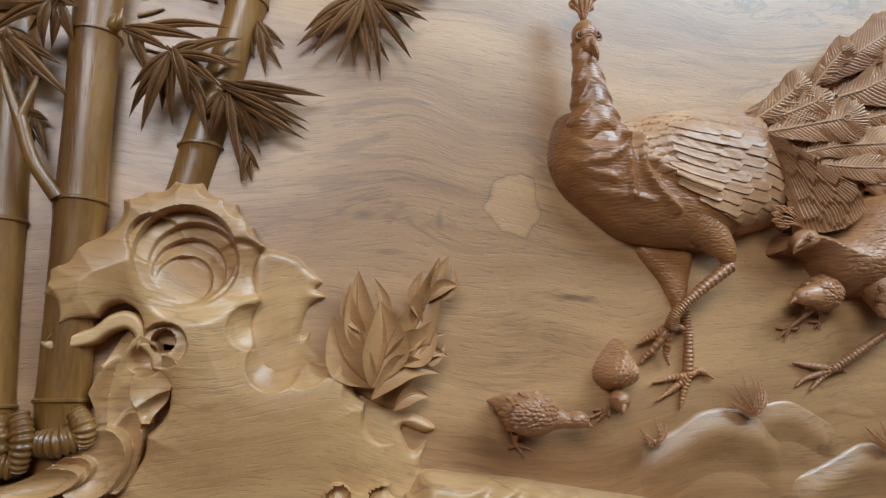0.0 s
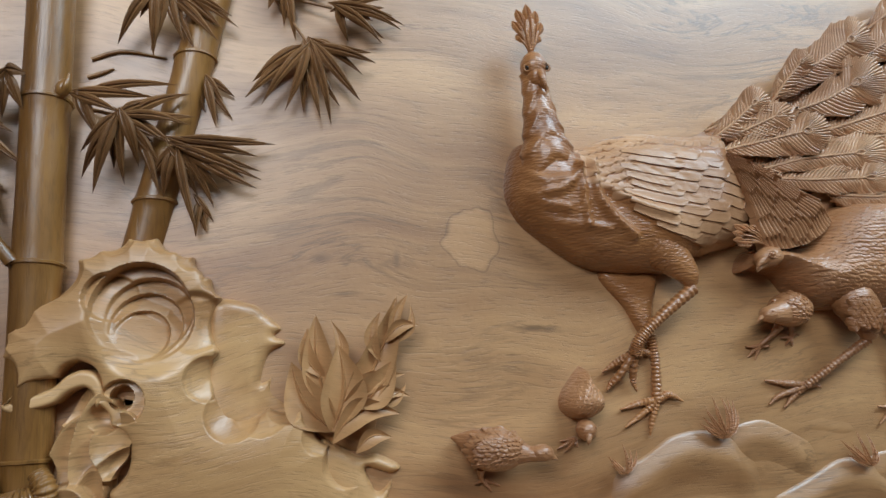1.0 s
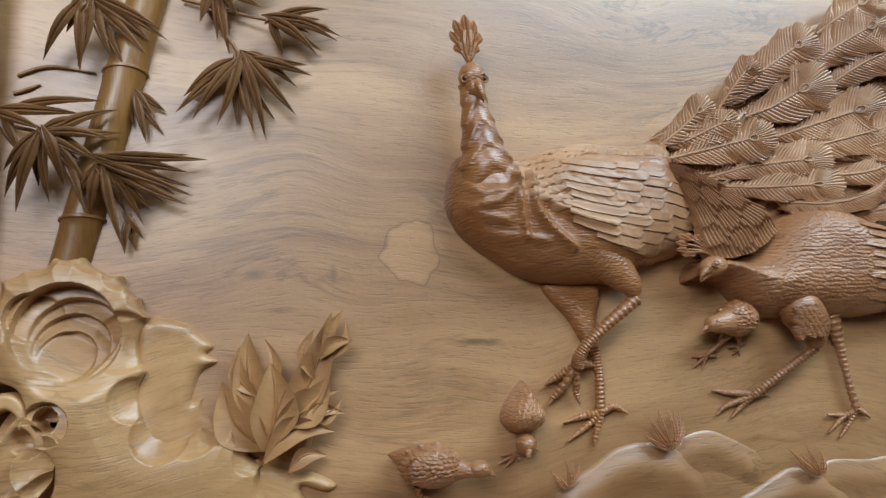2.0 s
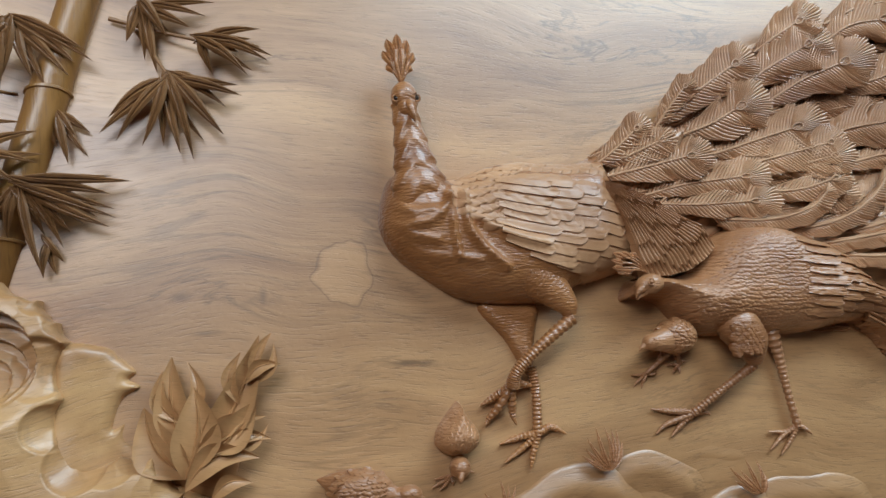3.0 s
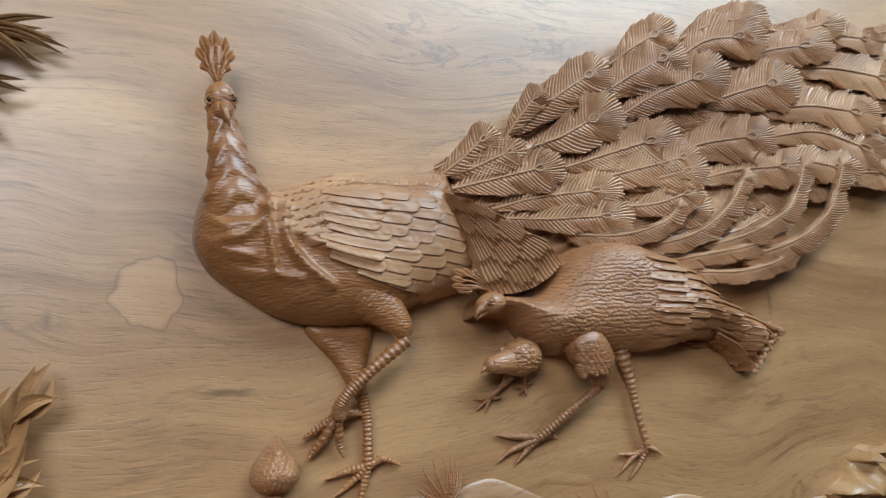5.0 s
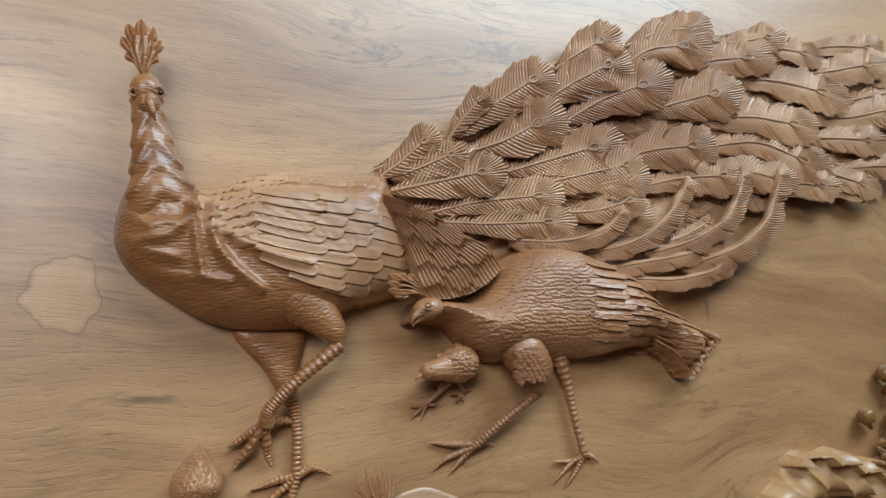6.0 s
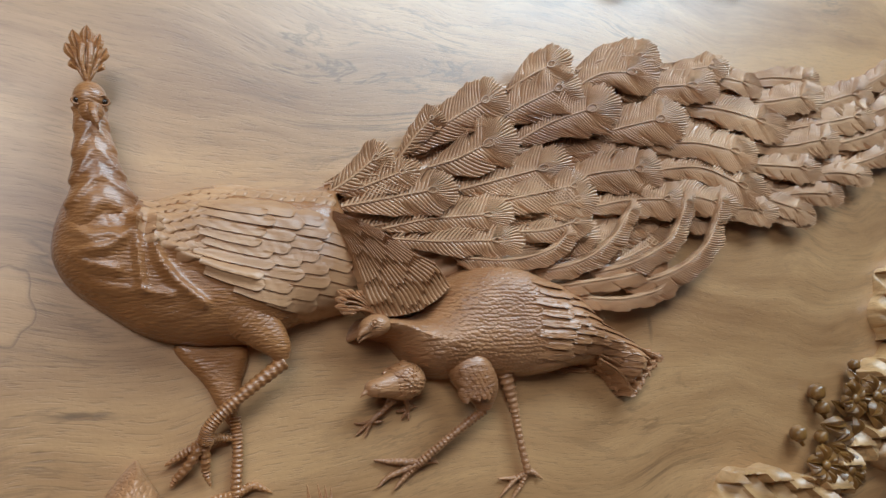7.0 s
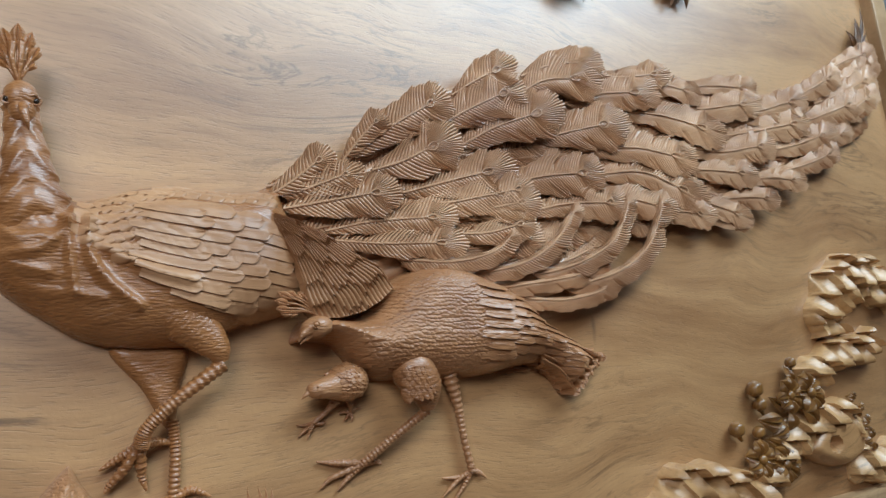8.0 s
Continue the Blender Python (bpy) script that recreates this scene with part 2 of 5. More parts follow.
def tube(carve, points, radii, seg=10, samples=14, ribs=0, rib=0.0, flat=1.0, vee=0.0):
    """A round limb through points (x, d, z) with radii; ribs: rings along it; flat squeezes its depth."""
    p = spline(points, samples)
    r = np.interp(np.linspace(0, 1, samples), np.linspace(0, 1, len(radii)), radii)
    if ribs and not vee:
        r = r * (1 + rib * np.sin(np.linspace(0, ribs * 2 * math.pi, samples)))
    t = np.gradient(p, axis=0)
    t /= np.maximum(np.linalg.norm(t, axis=1), 1e-9)[:, None]
    side = np.cross(t, (0, 1, 0))
    side /= np.maximum(np.linalg.norm(side, axis=1), 1e-6)[:, None]
    out = np.cross(side, t)
    ang = np.linspace(0, 2 * math.pi, seg, endpoint=False)
    if vee:
        around = np.abs((ang - math.pi / 2 + math.pi) % (2 * math.pi) - math.pi)
        saw = (np.linspace(0, ribs, samples)[:, None] + vee * around[None] / math.pi + 0.22 * np.sin(ang * 3)[None]) % 1.0
        p_r = r[:, None] * (1 + rib * (1 - saw) ** 1.3 * smooth(0.0, 0.30, saw))
    else:
        p_r = r[:, None] * np.ones(seg)[None]
    V = (p[:, None] + p_r[:, :, None] * (np.cos(ang)[None, :, None] * side[:, None] + flat * np.sin(ang)[None, :, None] * out[:, None])).reshape(-1, 3)
    F = [(i * seg + j, i * seg + (j + 1) % seg, (i + 1) * seg + (j + 1) % seg, (i + 1) * seg + j) for i in range(samples - 1) for j in range(seg)]
    F += [tuple(range(seg)), tuple(range((samples - 1) * seg, samples * seg))]
    carve.add(V, F)


def egg(carve, x, d, z, rx, rd, rz, turn=0.0, nu=14, nv=18, bump_fn=None):
    """An ellipsoid, turned in the board's plane."""
    u, v = np.linspace(0.02, math.pi - 0.02, nu), np.linspace(0, 2 * math.pi, nv, endpoint=False)
    U, W = np.meshgrid(u, v, indexing="ij")
    k = 1 + (bump_fn(U, W) if bump_fn else 0)
    a, b, c = np.cos(U) * rx * k, np.sin(U) * np.cos(W) * rz * k, np.sin(U) * np.sin(W) * rd * k
    ct, st = math.cos(turn), math.sin(turn)
    V = np.c_[(x + a * ct - b * st).ravel(), (d + c).ravel(), (z + a * st + b * ct).ravel()]
    F = [(i * nv + j, i * nv + (j + 1) % nv, (i + 1) * nv + (j + 1) % nv, (i + 1) * nv + j) for i in range(nu - 1) for j in range(nv)]
    F += [tuple(range(nv)), tuple(range((nu - 1) * nv, nu * nv))]
    carve.add(V, F)


def blade(carve, x0, z0, x1, z1, wide, d0, d1, bend=0.0, nu=9, fat=0.5, belly=0.35, arch=0.008, cup=False):
    """A leaf blade with a raised midrib, thick in the middle, from its stalk to its tip."""
    a, b = np.array((x0, z0)), np.array((x1, z1))
    way = b - a
    length = np.hypot(*way)
    nrm = np.array((-way[1], way[0])) / length
    rows = []
    top = (0.26, 0.02, -0.08, 0.0, -0.08, 0.02, 0.26) if cup else (-0.06, 0.2, 0.05, 0.3, 0.05, 0.2, -0.06)
    profile = list(zip((-1, -0.55, -0.1, 0, 0.1, 0.55, 1), top)) + [(0.5, -fat * 0.6), (-0.5, -fat * 0.6)]
    for i in range(nu + 1):
        u = i / nu
        c = a + way * u + nrm * bend * length * math.sin(u * math.pi)
        w = wide * (0.10 + 0.9 * math.sin(min(1, u / belly) * math.pi / 2)) * max(0.02, 1 - max(0, (u - belly) / (1 - belly)) ** 1.6)
        d = d0 + (d1 - d0) * u + arch * math.sin(u * math.pi)
        rows.append([(*(c + nrm * s * w / 2), d + k * w) for s, k in profile])
    V = np.array(rows).reshape(-1, 3)[:, [0, 2, 1]]
    m = 9
    F = [(i * m + j, i * m + (j + 1) % m, (i + 1) * m + (j + 1) % m, (i + 1) * m + j) for i in range(nu) for j in range(m)]
    F += [tuple(range(m)), tuple(range(nu * m, (nu + 1) * m))]
    carve.add(V, F)


def plume(carve, ctrl, wide, d0, d1, fan=0.0, upper=1.0, base=0.42, barb=0.0056, depth=0.0020, lower=1.0, curl=0.007, arch=0.004, cuts=3, seed=0, cols=11):
    """A carved feather: barbs that leave a raised shaft one by one and sweep towards its tip; with a fan length, they spread round a looped eye."""
    rng = random.Random(seed)
    p = spline(ctrl, 80)
    s_at = np.r_[0, np.cumsum(np.hypot(*np.diff(p, axis=0).T))]
    length = s_at[-1]
    tan = np.gradient(p, axis=0)
    tan /= np.linalg.norm(tan, axis=1)[:, None]
    n_vane = max(6, int(length / barb))
    reach = fan or wide * 0.55
    n_fan = max(6, int(1.2 * max(reach, wide * 0.5) / (barb * 0.9)))
    b = np.arange(0, (n_vane + n_fan) * 6 + 1) / 6
    groove = np.array((1.0, 0.85, 0.2, -1.3, 0.2, 0.85))[np.arange(len(b)) % 6]
    f = np.clip((b - n_vane) / n_fan, 0, 1)
    v = np.clip(b / n_vane, 0, 1)
    s = length * np.where(f > 0, 1.0, v)
    shaft = np.c_[np.interp(s, s_at, p[:, 0]), np.interp(s, s_at, p[:, 1])]
    t = np.c_[np.interp(s, s_at, tan[:, 0]), np.interp(s, s_at, tan[:, 1])]
    r = np.linspace(0, 1, cols)
    lean = np.where(f > 0, 1.25 * (1 - f), 1.00 + 0.25 * smooth(0.6, 1.0, v))
    swell = 1 + (0.10 if fan else 0.0) * smooth(0.6, 0.9, v)
    half = wide / 2 * (base + (1 - base) * smooth(0, 0.6, v)) * swell
    for side in (1, -1):
        share = upper if side > 0 else 1.0
        vane = half * share / np.sin(lean.clip(0.6, 1.3) * 0.82)
        size = np.where(f > 0, vane[n_vane * 6] + (reach - vane[n_vane * 6]) * smooth(0, 1, f), vane)
        ragged = 1 + 0.04 * np.sin(b * 1.9 + seed) + 0.09 * np.sin(b * 0.62 + seed * 2.3) * (1 - f)
        size = size * (ragged + 0.02 * groove) * smooth(-2.5, 2.5, b)
        sway = (0.10 + 0.30 * f * (1 if fan else 0))[:, None] * np.sin(r[None] * 7.0 + seed + side + b[:, None] * 0.16) * (1 - f[:, None] ** 3)
        angle = lean[:, None] * (1.0 - 0.36 * r[None] * (1 - 0.5 * f[:, None])) + sway * r[None]
        step = size[:, None] / (cols - 1)
        along = np.cumsum(np.cos(angle) * step, 1) - np.cos(angle[:, :1]) * step
        across = side * np.maximum(np.cumsum(np.sin(angle) * step, 1) - np.sin(angle[:, :1]) * step, 0)
        X = shaft[:, :1] + t[:, :1] * along - t[:, 1:] * across
        Z = shaft[:, 1:] + t[:, 1:] * along + t[:, :1] * across
        far = (s[:, None] + along) / (length + reach)
        fall = curl * (1.1 if side > 0 else 0.15)
        ridge = depth * (1.0 if side > 0 else lower)
        D = d0 + (d1 - d0) * far + arch * np.sin(far * math.pi) - fall * r[None] ** 2 * - (0.006 if fan else 0.0) * smooth(0, 0.4, f)[:, None] * r[None] ** 2
        D = D + ridge * groove[:, None] * (smooth(0.02, 0.2, r)[None] * (1 - f[:, None]) + 0.75 * f[:, None] * smooth(0.0, 0.9, r)[None])
        D = D + 0.0022 * np.sin(b[:, None] * 0.45 + seed * 1.7 + 2.2 * r[None]) * r[None]
        for _ in range(cuts):
            at, deep = rng.uniform(0.12, 0.95) * n_vane, rng.uniform(0.003, 0.007)
            D = D - deep * np.exp(-((b - at) / 0.55) ** 2)[:, None] * smooth(0.25, 0.6, r)[None]
        top = np.stack([X, D, Z], -1)
        edge = top[:, -1:].copy()
        edge[:, :, 1] -= 0.006
        edge[:, 0, 0] += (shaft[:, 0] - edge[:, 0, 0]) * 0.22
        edge[:, 0, 2] += (shaft[:, 1] - edge[:, 0, 2]) * 0.22
        V = np.concatenate([top, edge], 1)
        m = cols + 1
        i, j = np.meshgrid(np.arange(len(b) - 1), np.arange(m - 1), indexing="ij")
        a = (i * m + j).ravel()
        carve.add(V.reshape(-1, 3), np.c_[a, a + 1, a + m + 1, a + m])
    k = np.linspace(0, 1, 7)
    rise = lambda u: d0 + (d1 - d0) * u * length / (length + reach) + arch * np.sin(u * length / (length + reach) * math.pi)
    tube(carve, np.c_[np.interp(k * length, s_at, p[:, 0]), rise(k) + 0.0016, np.interp(k * length, s_at, p[:, 1])], [0.0017, 0.0014, 0.0010 if fan else 0.0006], 6, 30)
    if fan:
        w = np.linspace(0, 2 * math.pi, 13)
        lx, ly = reach * 0.15 * (1 - np.cos(w)), wide * 0.085 * np.sin(w) * (0.6 + 0.4 * (1 - np.cos(w)) / 2)
        e, q = p[-1], tan[-1]
        tube(carve, np.c_[e[0] + q[0] * lx - q[1] * ly, rise(1.0) + 0.0022 + 0 * w, e[1] + q[1] * lx + q[0] * ly], [0.0010], 6, 34)


def box_mesh(name, boxes, bevel=0.0):
    """One mesh of boxes given as (x0, y0, z0, x1, y1, z1)."""
    bm = bmesh.new()
    for x0, y0, z0, x1, y1, z1 in boxes:
        r = bmesh.ops.create_cube(bm, size=1)
        bmesh.ops.scale(bm, vec=(x1 - x0, y1 - y0, z1 - z0), verts=r["verts"])
        bmesh.ops.translate(bm, vec=((x0 + x1) / 2, (y0 + y1) / 2, (z0 + z1) / 2), verts=r["verts"])
    if bevel:
        bmesh.ops.bevel(bm, geom=bm.edges[:], offset=bevel, segments=2, affect="EDGES", profile=0.6)
    me = bpy.data.meshes.new(name)
    bm.to_mesh(me)
    bm.free()
    return me


def structure(name, boxes, material, label, category, bevel=0.0):
    me = box_mesh(name, boxes, bevel)
    me.materials.append(material)
    return tagged(new(name, me), label, category, kind="structure")


# ---- the room ----
structure("wall_north", [(-2.6, 0.045, 0, 5, 0.2, 5)], PLASTER, "plain grey plastered wall behind the carved panel", "wall")
# The small opening in this wall is added only to hold the fill lamp.
structure("wall_south", [(-2.6, -2.5, 0, 5, -2.35, 2.05), (-0.2, -2.5, 2.05, 5, -2.35, 3.3), (-2.6, -2.5, 4.8, 5, -2.35, 5), (-2.6, -2.5, 2.05, -1.6, -2.35, 4.8), (-1.6, -2.5, 2.85, -0.2, -2.35, 4.8),
                         (-0.2, -2.5, 3.3, 0.3, -2.35, 4.8), (3.7, -2.5, 3.3, 5, -2.35, 4.8)], PLASTER, "plain grey plastered wall with a wide high window and an added opening for a fill lamp", "wall")
structure("wall_west", [(-2.75, -2.5, 0, -2.6, 0.2, 5)], PLASTER, "plain grey plastered wall", "wall")
structure("wall_east", [(5, -2.5, 0, 5.15, 0.2, 5)], PLASTER, "plain grey plastered wall", "wall")
structure("floor", [(-2.75, -2.5, -0.1, 5.15, 0.2, 0)], FLOORING, "dark timber floor", "floor")
structure("ceiling", [(-2.75, -2.5, 5, 5.15, 0.2, 5.1)], CEILING, "grey plaster ceiling", "ceiling")

# ---- the board and its frame ----
LEFT, RIGHT, LOW, HIGH = -0.66, 1.9, 1.068, 2.33
structure("carved_panel_board", [(LEFT - 0.02, 0, LOW - 0.02, RIGHT + 0.02, 0.03, HIGH + 0.02)], BOARD,
          "polished teak board with wavy grain, ground of a relief carving", "wooden board")
frame_thing = thing("panel_frame", (LEFT + RIGHT) / 2, LOW, "pale teak frame round the carved board", "frame", kind="structure")
for rail_name, b in (("bottom_rail", (LEFT - 0.07, -0.03, LOW - 0.07, RIGHT + 0.07, 0.042, LOW)), ("top_rail", (LEFT - 0.07, -0.03, HIGH, RIGHT + 0.07, 0.042, HIGH + 0.07)),
                     ("left_rail", (LEFT - 0.07, -0.03, LOW + 0.001, LEFT, 0.042, HIGH - 0.001)), ("right_rail", (RIGHT, -0.03, LOW + 0.001, RIGHT + 0.07, 0.042, HIGH - 0.001))):
    part(rail_name, box_mesh(rail_name, [b], 0.006), RIM, frame_thing)

# ---- bamboo ----


def culm(x_low, z_low, x_high, z_high, d_low, d_high, radius, nodes, label):
    """A bamboo culm: internodes that swell at their ends, and a ring at every node."""
    base = thing("bamboo_culm", x_low, z_low, label, "bamboo", "bamboo culms")
    cuts = [z_low] + [n for n in nodes if z_low < n < z_high] + [z_high]
    for a, b in zip(cuts, cuts[1:]):
        c = Carve()
        k = np.linspace(0, 1, 22)
        zz = a + (b - a) * k
        xx = x_low + (x_high - x_low) * (zz - z_low) / (z_high - z_low)
        d = (d_low + (d_high - d_low) * np.clip((zz - z_low) / (z_high - z_low), 0, 1))[:, None]
        swell = 1 + 0.035 * np.exp(-(k / 0.05) ** 2) + 0.05 * np.exp(-((1 - k) / 0.05) ** 2) - 0.03 * np.sin(k * math.pi)
        seg = 20
        ang = np.linspace(0, 2 * math.pi, seg, endpoint=False)
        V = np.stack([xx[:, None] + radius * swell[:, None] * np.cos(ang), d + radius * 0.95 * swell[:, None] * np.sin(ang), zz[:, None] + 0 * ang], -1).reshape(-1, 3)
        c.add(V, [(i * seg + j, i * seg + (j + 1) % seg, (i + 1) * seg + (j + 1) % seg, (i + 1) * seg + j) for i in range(21) for j in range(seg)])
        part("internode", c, BAMBOO, base)
    for z in cuts[1:-1]:
        c = Carve()
        x = x_low + (x_high - x_low) * (z - z_low) / (z_high - z_low)
        d = d_low + (d_high - d_low) * (z - z_low) / (z_high - z_low)
        ang = np.linspace(0, 2 * math.pi, 25)
        ring = np.c_[x + radius * 1.03 * np.cos(ang), d + radius * 0.99 * np.sin(ang), z + 0.002 * np.sin(ang)]
        tube(c, ring, [0.0022], 6, 40)
        part("node_ring", c, BAMBOO, base)
    return base


culm(-0.449, 1.12, -0.437, 2.3, 0.002, 0.05, 0.0225, (1.221, 1.405, 1.569, 1.735, 1.9, 2.07), "thick polished carved bamboo culm with ringed nodes")
culm(-0.358, 1.412, -0.15, 2.3, -0.004, 0.022, 0.0205, (1.472, 1.632, 1.79, 1.95), "leaning carved bamboo culm beside a pierced rock")
culm(-0.502, 1.10, -0.545, 2.3, 0.0, 0.006, 0.0185, (1.216, 1.385, 1.56, 1.73), "dark carved bamboo culm in low relief")

c = Carve()
egg(c, -0.424, 0.036, 1.579, 0.007, 0.007, 0.010, -0.4)
tube(c, [(-0.424, 0.038, 1.574), (-0.42, 0.042, 1.58), (-0.418, 0.042, 1.592)], [0.004, 0.0035, 0.001], 8, 10)
tagged(part("bamboo_bud", c, BAMBOO), "pointed carved bud at a bamboo node", "bud")
twig = thing("bamboo_branch", -0.462, 1.406, "forked carved bamboo side branch", "branch")
c = Carve()
tube(c, [(-0.462, 0.03, 1.406), (-0.484, 0.034, 1.439), (-0.497, 0.036, 1.477)], [0.0065, 0.006, 0.0065], 10, 14)
part("branch_stem", c, BAMBOO, twig)
for end in ([(-0.513, 0.034, 1.515), (-0.52, 0.03, 1.548)], [(-0.491, 0.036, 1.498), (-0.486, 0.033, 1.52)]):
    c = Carve()
    tube(c, [(-0.497, 0.036, 1.474)] + end, [0.005, 0.0035, 0.003], 8, 12)
    part("branch_fork", c, BAMBOO, twig)


def spray(x, z, d, tips, wide, label, tip_d=0.008, stalk=None, seed=1, extra=0):
    """A spray of bamboo leaves fanning from one point; tips are the ends of its leaves."""
    rng = random.Random(seed)
    base = thing("bamboo_leaf_spray", x, z, label, "leaves", "bamboo leaf sprays")
    tips = list(tips)
    for i in range(extra):
        (ax, az), (bx, bz) = rng.sample(tips, 2)
        k, s = rng.random(), rng.uniform(0.6, 0.85)
        tips.append((x + (ax + (bx - ax) * k - x) * s, z + (az + (bz - az) * k - z) * s))
    for i, (tx, tz) in enumerate(tips):
        c = Carve()
        sx, sz = x + rng.uniform(-0.006, 0.006), z + rng.uniform(-0.005, 0.005)
        blade(c, sx, sz, tx, tz, wide * rng.uniform(0.9, 1.3), d + rng.uniform(-0.009, 0.008), max(0.004, tip_d + rng.uniform(-0.004, 0.008)), rng.uniform(-0.05, 0.05), 10, arch=rng.uniform(0.003, 0.009))
        part("leaf", c, LEAF, base)
    if stalk:
        c = Carve()
        tube(c, [(px, 0.006 + 0.5 * d * i / max(1, len(stalk) - 1), pz) for i, (px, pz) in enumerate(stalk)], [0.0026, 0.002, 0.0018], 8, 14)
        part("stalk", c, LEAF, base)
    return base


LONG = "spray of long pointed carved bamboo leaves"
spray(-0.413, 1.574, 0.040, [(-0.318, 1.588), (-0.342, 1.577), (-0.391, 1.53), (-0.372, 1.556)], 0.011, LONG + " beside a culm node", 0.03, seed=2)
spray(-0.371, 1.553, 0.042, [(-0.409, 1.517), (-0.409, 1.492), (-0.396, 1.475), (-0.38, 1.503), (-0.369, 1.486), (-0.355, 1.503), (-0.333, 1.502), (-0.335, 1.474), (-0.323, 1.527),
                             (-0.307, 1.583), (-0.303, 1.562), (-0.308, 1.551), (-0.333, 1.576)], 0.0105, LONG + " before the culm", 0.02, [(-0.413, 1.57), (-0.39, 1.562), (-0.371, 1.553)], 3, 4)
spray(-0.323, 1.527, 0.036, [(-0.241, 1.541), (-0.221, 1.535), (-0.24, 1.519), (-0.237, 1.505), (-0.236, 1.496), (-0.241, 1.485), (-0.264, 1.488), (-0.277, 1.48), (-0.284, 1.465),
                             (-0.301, 1.478), (-0.299, 1.436), (-0.333, 1.474), (-0.345, 1.492)], 0.0105, LONG + " spreading over the bare board", 0.014, seed=4, extra=5)
spray(-0.187, 1.652, 0.024, [(-0.247, 1.606), (-0.254, 1.586), (-0.237, 1.577), (-0.212, 1.573), (-0.192, 1.575), (-0.174, 1.565), (-0.162, 1.562), (-0.152, 1.584), (-0.13, 1.587),
                             (-0.127, 1.619), (-0.111, 1.633), (-0.115, 1.65)], 0.0115, LONG + " hanging from a thin stalk", 0.012, [(-0.221, 1.708), (-0.203, 1.679), (-0.187, 1.652)], 5, 4)
spray(-0.16, 1.697, 0.024, [(-0.09, 1.715), (-0.09, 1.694), (-0.076, 1.686), (-0.081, 1.676), (-0.104, 1.657), (-0.142, 1.66), (-0.1, 1.703), (-0.1, 1.668)], 0.011, LONG + " on a horizontal stalk", 0.012,
      [(-0.25, 1.722), (-0.197, 1.707), (-0.16, 1.697)], 6, 2)
spray(-0.215, 1.735, 0.024, [(-0.20, 1.66), (-0.213, 1.675), (-0.15, 1.73), (-0.165, 1.712), (-0.14, 1.745), (-0.19, 1.70), (-0.23, 1.69)], 0.0105, LONG + " on a horizontal stalk", 0.01, seed=21, extra=2)
spray(-0.337, 1.700, 0.034, [(-0.381, 1.636), (-0.349, 1.631), (-0.346, 1.625), (-0.304, 1.632), (-0.281, 1.643), (-0.278, 1.661), (-0.261, 1.665), (-0.267, 1.674), (-0.361, 1.668), (-0.315, 1.64)],
      0.012, LONG + " before the culm", 0.022, seed=7, extra=3)
spray(-0.472, 1.590, 0.046, [(-0.55, 1.572), (-0.53, 1.553), (-0.498, 1.561), (-0.483, 1.544), (-0.478, 1.547), (-0.457, 1.592), (-0.459, 1.555), (-0.54, 1.583)], 0.012, LONG + " in front of a culm", 0.034, seed=8, extra=2)
spray(-0.513, 1.561, 0.04, [(-0.54, 1.535), (-0.502, 1.510), (-0.488, 1.511), (-0.482, 1.529), (-0.468, 1.534), (-0.481, 1.546), (-0.456, 1.500), (-0.53, 1.52)], 0.012, LONG + " on the forked branch", 0.022, seed=9, extra=3)
spray(-0.50, 1.492, 0.010, [(-0.481, 1.452), (-0.481, 1.484), (-0.492, 1.462)], 0.009, "small bamboo leaves in low relief", 0.004, seed=10)
spray(-0.297, 1.611, 0.009, [(-0.265, 1.590), (-0.267, 1.565), (-0.284, 1.555), (-0.296, 1.572), (-0.275, 1.578)], 0.0075, "small bamboo leaves in low relief", 0.004, seed=11)
spray(-0.30, 1.475, 0.01, [(-0.292, 1.44), (-0.302, 1.435), (-0.285, 1.452)], 0.008, "small bamboo leaves in low relief", 0.004, seed=12)
for pts in ([(-0.41, 1.626), (-0.38, 1.637), (-0.336, 1.632)], [(-0.413, 1.606), (-0.40, 1.611), (-0.388, 1.617)]):
    c = Carve()
    tube(c, [(x, 0.002, z) for x, z in pts], [0.0022, 0.0022, 0.001], 8, 14)
    tagged(part("bamboo_twig", c, BAMBOO), "thin bent bamboo twig on the board", "twig")

# ---- rocks ----


def hollow(h, x, z, cx, cz, rx, rz, deep, edge=0.12):
    q = np.hypot((x - cx) / rx, (z - cz) / rz)
    return h - deep * smooth(1.0, 1.0 - edge, q)


def scallop(h, x, z, cx, cz, r, deep):
    """A bite scooped with a gouge: sharp on its rim, soft inside."""
    q = np.clip(1 - np.hypot(x - cx, z - cz) / r, 0, 1)
    return h - deep * np.sqrt(q)


def crescent(h, x, z, cx, cz, r, deep, ax, az, edge=0.10):
    """A scooped step, sharp towards (ax, az) and dying out on the other side."""
    dx, dz = x - cx, z - cz
    side = np.clip(0.5 + 0.6 * (dx * ax + dz * az) / r, 0, 1)
    return h - deep * smooth(r, r * (1 - edge), np.hypot(dx, dz)) * side


